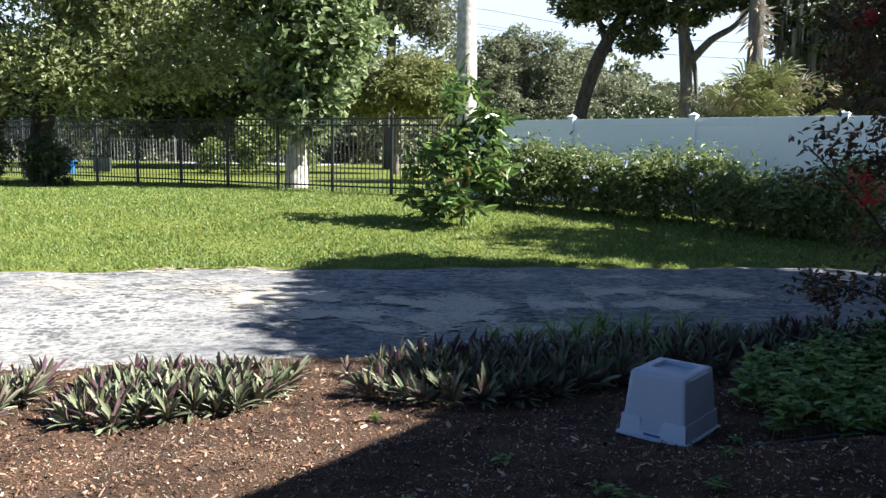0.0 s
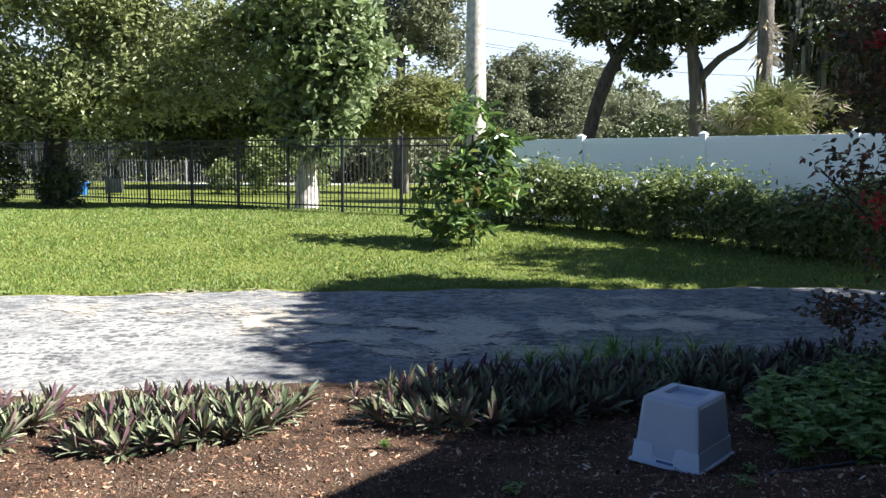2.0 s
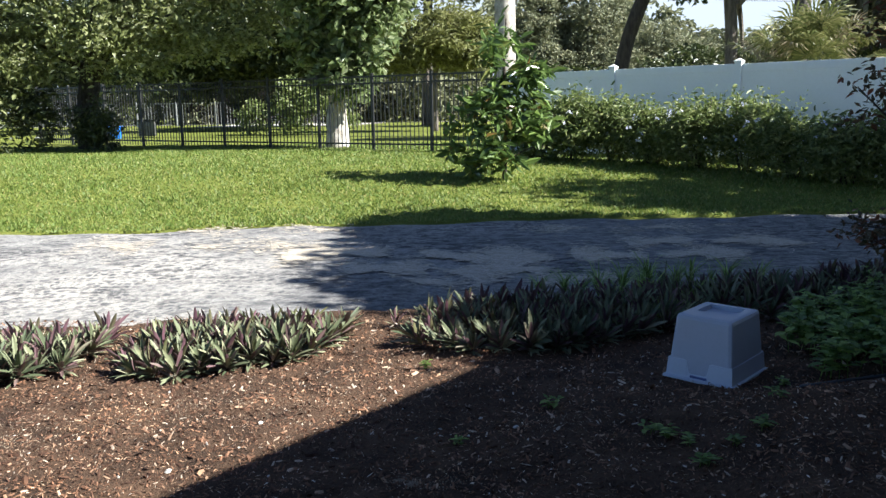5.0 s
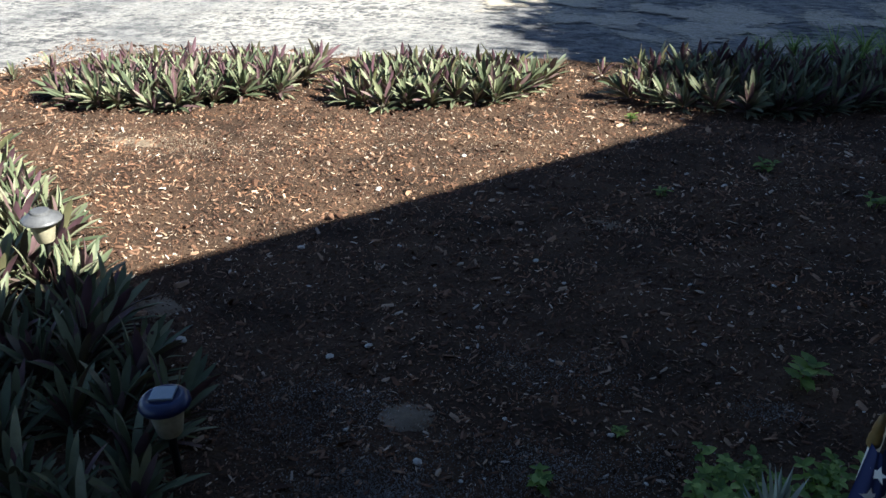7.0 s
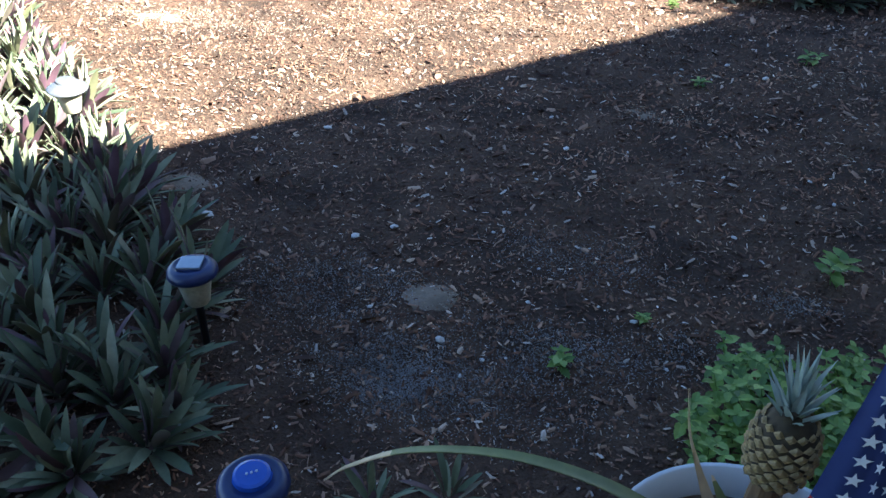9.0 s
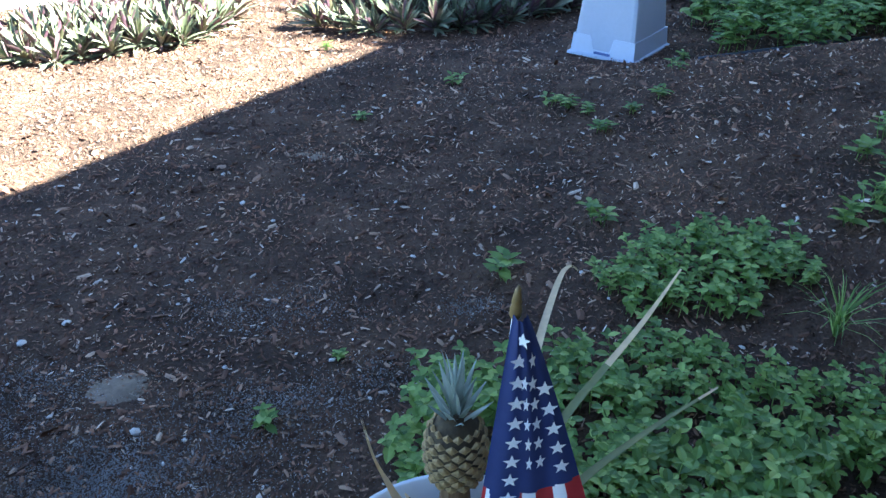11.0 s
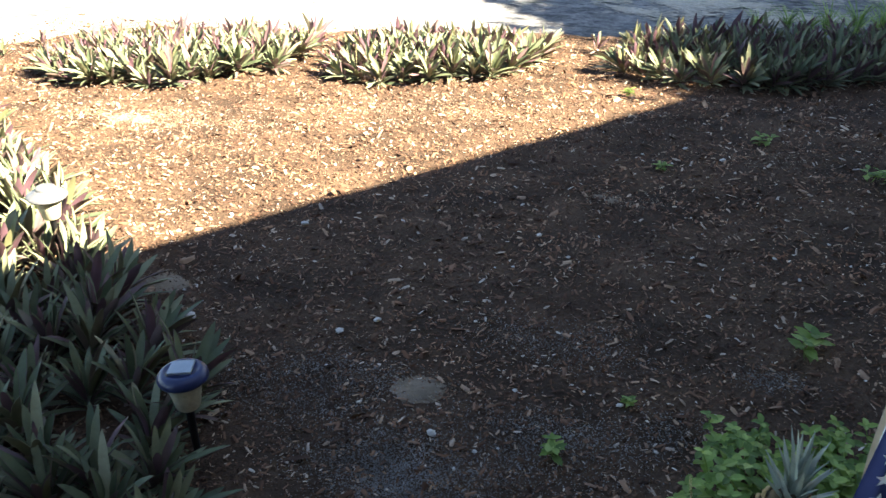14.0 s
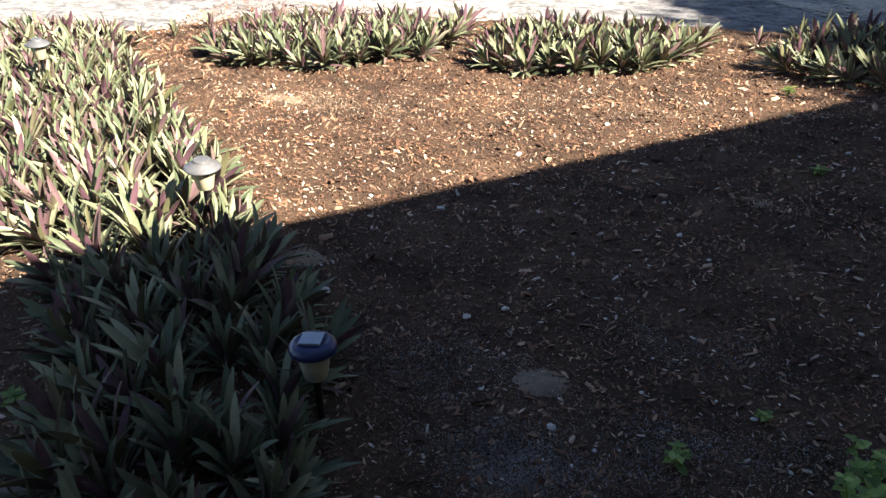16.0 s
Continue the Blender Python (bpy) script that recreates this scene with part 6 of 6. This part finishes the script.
def build_litter():
    """Small flat pale tan pieces strewn in streaks on the driveway."""
    rng = np.random.default_rng(12)
    v, f = [], []
    for x0, x1, y0, y1, wide, n in ((-2.0, 0.9, 8.05, 7.55, 0.08, 5200), (-1.3, 0.7, 7.25, 7.05, 0.06, 2600), (1.5, 3.4, 8.35, 8.2, 0.08, 2000), (-0.6, 1.3, 6.75, 6.6, 0.06, 800), (-4.5, -1.6, 8.5, 8.2, 0.12, 500), (0.9, 2.6, 7.7, 7.6, 0.07, 2200), (-3.6, -1.2, 9.3, 9.4, 0.10, 350), (0.4, 2.8, 9.2, 9.3, 0.07, 600)):
        for _ in range(2 * n):
            t = rng.random()
            x = x0 + (x1 - x0) * t + rng.normal() * 0.06
            y = y0 + (y1 - y0) * t + 0.07 * math.sin(x * 2.7 + x0) + 0.04 * math.sin(x * 7.1) + rng.normal() * wide * (0.5 + 2.6 * math.sin(9.0 * t + x0) ** 2)
            if math.sin(23.0 * t + y0) + math.sin(11.0 * t) < rng.uniform(-1.0, 1.2):
                continue
            z = gz(x, y) + 0.001
            a, L, w = rng.normal(0, 0.5), rng.uniform(0.012, 0.05), rng.uniform(0.004, 0.009)
            dx, dy = math.cos(a) * L, math.sin(a) * L
            sx, sy = -math.sin(a) * w, math.cos(a) * w
            b = len(v)
            v += [(x - dx - sx, y - dy - sy, z), (x + dx - sx, y + dy - sy, z), (x + dx + sx, y + dy + sy, z + 0.001), (x - dx + sx, y - dy + sy, z + 0.001), (x, y, z + 0.0016)]
            f += [(b, b + 1, b + 4), (b + 1, b + 2, b + 4), (b + 2, b + 3, b + 4), (b + 3, b, b + 4)]
    ob = new("straw_litter", raw_mesh("straw_litter", v, f, [L_TANFLECK]))
    tagged(ob, "pale tan flecks in streaks on the driveway", "litter", kind="stuff")


build_litter()


def build_pebbles():
    rng = random.Random(77)
    kinds = []
    for s in range(4):
        bm = bmesh.new()
        bmesh.ops.create_icosphere(bm, subdivisions=1, radius=1)
        for v in bm.verts:
            v.co *= 1 + 0.28 * noise.noise(v.co * 1.3 + Vector((s * 7, 0, 0)))
            v.co.z *= 0.6
        kinds.append(bm_mesh("pebble", bm, M_PEBBLE))
    spots = [(-0.98, 1.667), (-0.892, 1.749), (-1.33, 2.98), (-1.075, 3.47), (0.119, 3.376), (-0.04, 3.5), (-1.38, 2.31), (-1.451, 1.64), (-0.597, 1.308), (-0.53, 2.45), (-1.71, 3.97), (1.67, 2.73), (0.45, 2.6)]
    for _ in range(170):
        y = rng.uniform(0.9, 4.2)
        spots.append((rng.uniform(-0.75, 0.62) * (y + 0.6) - 0.3, y))
    for k, (x, y) in enumerate(spots):
        s = rng.uniform(0.009, 0.014) if k < 12 else rng.uniform(0.003, 0.008)
        ob = new("pebble", rng.choice(kinds))
        ob.matrix_world = pose(x, y, bed_z(x, y) + s * 0.5, rng.uniform(-20, 20), rng.uniform(-20, 20), rng.uniform(0, 360)) @ Matrix.Diagonal((s * rng.uniform(1, 1.6), s, s, 1))
        tagged(ob, "small pale pebble lying on the mulch", "pebble", "pebbles in the mulch")


M_PEBBLE = mottled("pale_pebble", (0.48, 0.44, 0.38), (0.66, 0.62, 0.56), 40, 200, 0.8, bump=0.3, dist=0.002)
build_pebbles()


def build_edging():
    bm = bmesh.new()
    pts = spline([(1.45, 3.58, bed_z(1.45, 3.58) + 0.01), (1.7, 3.72, bed_z(1.7, 3.72) + 0.012), (2.05, 3.86, bed_z(2.05, 3.86) + 0.03), (2.5, 3.98, bed_z(2.5, 3.98) + 0.03)], 6)
    add_tube(bm, pts, [0.009] * len(pts), 8)
    ob = new("bed_edging", bm_mesh("bed_edging", bm, M_EDGING, True))
    tagged(ob, "black plastic bed edging half buried in mulch", "edging")


build_edging()


# ---- beyond the fences ----
def build_far_things():
    # blue bin
    b = thing("recycling_bin", "bright blue plastic recycling bin on the far grass", "bin", (-13.8, 29.9, 0.35), 10)
    bm = bmesh.new()
    vs = add_box(bm, -0.23, 0.23, -0.2, 0.2, 0, 0.42, 0.03)
    for v in vs:
        v.co.x *= 0.82 + 0.4 * v.co.z
        v.co.y *= 0.82 + 0.4 * v.co.z
    part("body", bm, M_BLUEBIN, b)
    bm = bmesh.new()
    add_box(bm, -0.26, 0.26, -0.23, 0.23, 0.42, 0.47, 0.012)
    part("rim", bm, M_BLUEBIN, b)
    b = thing("trash_can", "dark grey wheeled trash can on the far grass", "bin", (-13.0, 31.0, 0.35), 15)
    bm = bmesh.new()
    vs = add_box(bm, -0.3, 0.3, -0.3, 0.3, 0.05, 0.62, 0.03)
    part("body", bm, M_TIN, b)
    bm = bmesh.new()
    add_box(bm, -0.33, 0.33, -0.33, 0.33, 0.62, 0.68, 0.015)
    part("lid", bm, M_BLACK, b)
    # parked pickup
    t = thing("parked_truck", "white pickup truck parked far beyond the fence", "truck", (-26.5, 62, 0.35), 4)
    bm = bmesh.new()
    add_box(bm, -2.4, 2.4, -0.9, 0.9, 0.45, 1.15, 0.08)
    add_box(bm, -1.0, 0.9, -0.82, 0.82, 1.1, 1.85, 0.16)
    part("body", bm, M_CAR, t)
    for x in (-1.55, 1.5):
        bm = bmesh.new()
        add_lathe(bm, [(0.2, -0.93), (0.36, -0.93), (0.37, -0.75), (0.2, -0.75)], 20, m=pose(x, 0, 0.37, 90, 0, 0) @ Matrix.Scale(-1, 4, (0, 0, 1)))
        part("wheel", bm, M_TYRE, t)
    bm = bmesh.new()
    add_box(bm, -0.85, 0.75, -0.86, -0.815, 1.25, 1.68, 0.02)
    part("window", bm, M_GLASS, t)
    # pale gravel drive and road beyond
    for nm, lab, x0, x1, y0, y1, mat in (("gravel_drive", "pale gravel drive beyond the metal fence", -17, -7.5, 46, 52, M_PEBBLE), ("far_road", "grey road strip beyond the fences", -60, 60, 53, 54.5, M_ASPHALT)):
        v = [(x0, y0, 0.37), (x1, y0, 0.37), (x1 + 1.5, y1, 0.37), (x0 + 1.5, y1, 0.37)]
        me = bpy.data.meshes.new(nm)
        me.from_pydata(v, [], [(0, 1, 2, 3)])
        me.materials.append(mat)
        tagged(new(nm, me), lab, "road", kind="structure")
    # wire fence with pale posts
    f = thing("wire_fence", "far grey wire fence with pale posts", "fence", (-34, 50, 0.35))
    bm = bmesh.new()
    add_lathe(bm, [(0.05, -0.1), (0.05, 1.45), (0.02, 1.48)], 8)
    pm = bm_mesh("post", bm, M_GALV)
    for k in range(11):
        part("post", pm, None, f).location = (k * 2.5, 0, 0)
    bm = bmesh.new()
    add_box(bm, -0.012, 0.012, -0.012, 0.012, 0.05, 1.4)
    wm = bm_mesh("wire", bm, M_GALV)
    for k in range(125):
        part("wire", wm, None, f).location = (k * 0.2, 0, 0)
    bm = bmesh.new()
    add_box(bm, 0, 25, -0.025, 0.025, 1.38, 1.43)
    part("rail", bm, M_GALV, f)
    # dark low shed behind the wire fence
    s = thing("shed", "low dark shed with a flat pale roof edge behind the trees", "shed", (-15.5, 57, 0.35))
    bm = bmesh.new()
    add_box(bm, -5.5, 5.5, -2, 2, 0, 2.5)
    part("wall", bm, M_BARK_D, s)
    bm = bmesh.new()
    add_box(bm, -5.8, 5.8, -2.3, 2.3, 2.5, 2.7, 0.02)
    part("roof", bm, M_ROOF, s)
    # power pole and lines
    p = thing("utility_pole", "grey wooden utility pole with a crossarm", "utility pole", (-3.35, 51, 0.35))
    bm = bmesh.new()
    add_lathe(bm, [(0.16, -0.2), (0.15, 3), (0.12, 12)], 12)
    part("pole", bm, M_WOODP, p, smooth=True)
    for z in (9.0, 9.9):
        bm = bmesh.new()
        add_box(bm, -0.9, 0.9, -0.06, 0.06, z - 0.06, z + 0.06, 0.01)
        part("crossarm", bm, M_WOODP, p)
        for x in (-0.75, 0.75):
            bm = bmesh.new()
            add_lathe(bm, [(0.03, z + 0.06), (0.06, z + 0.1), (0.06, z + 0.16), (0.03, z + 0.22)], 10, m=Matrix.Translation((x, 0, 0)))
            part("insulator", bm, M_VINYL, p)
    for z, dx in ((9.2, -0.75), (9.2, 0.75), (10.1, 0.75)):
        bm = bmesh.new()
        add_tube(bm, spline([(-44, 58, z + 1.2), (-20, 54, z + 0.1), (-3.35 + dx, 51, z + 0.35), (14, 48, z - 2.2), (34, 45, z - 2.4)], 6), [0.012] * 25, 5)
        tagged(new("power_line", bm_mesh("power_line", bm, M_BLACK)), "thin overhead power line on the utility pole", "cable", "power lines")


build_far_things()


def build_sky_backdrop():
    m, nodes, links, b = base_mat("pale_sky_haze", 1.0, 0, 0)
    e = nodes.new("ShaderNodeEmission")
    e.inputs["Color"].default_value = (0.84, 0.92, 1.0, 1)
    e.inputs["Strength"].default_value = 0.34
    links.new(e.outputs[0], nodes["Material Output"].inputs["Surface"])
    me = bpy.data.meshes.new("backdrop")
    me.from_pydata([(-420, 480, -4), (420, 480, -4), (420, 480, 170), (-420, 480, 170)], [], [(0, 1, 2, 3)])
    me.materials.append(m)
    tagged(new("backdrop", me), "pale hazy morning sky above the woods", "sky", kind="structure")


build_sky_backdrop()
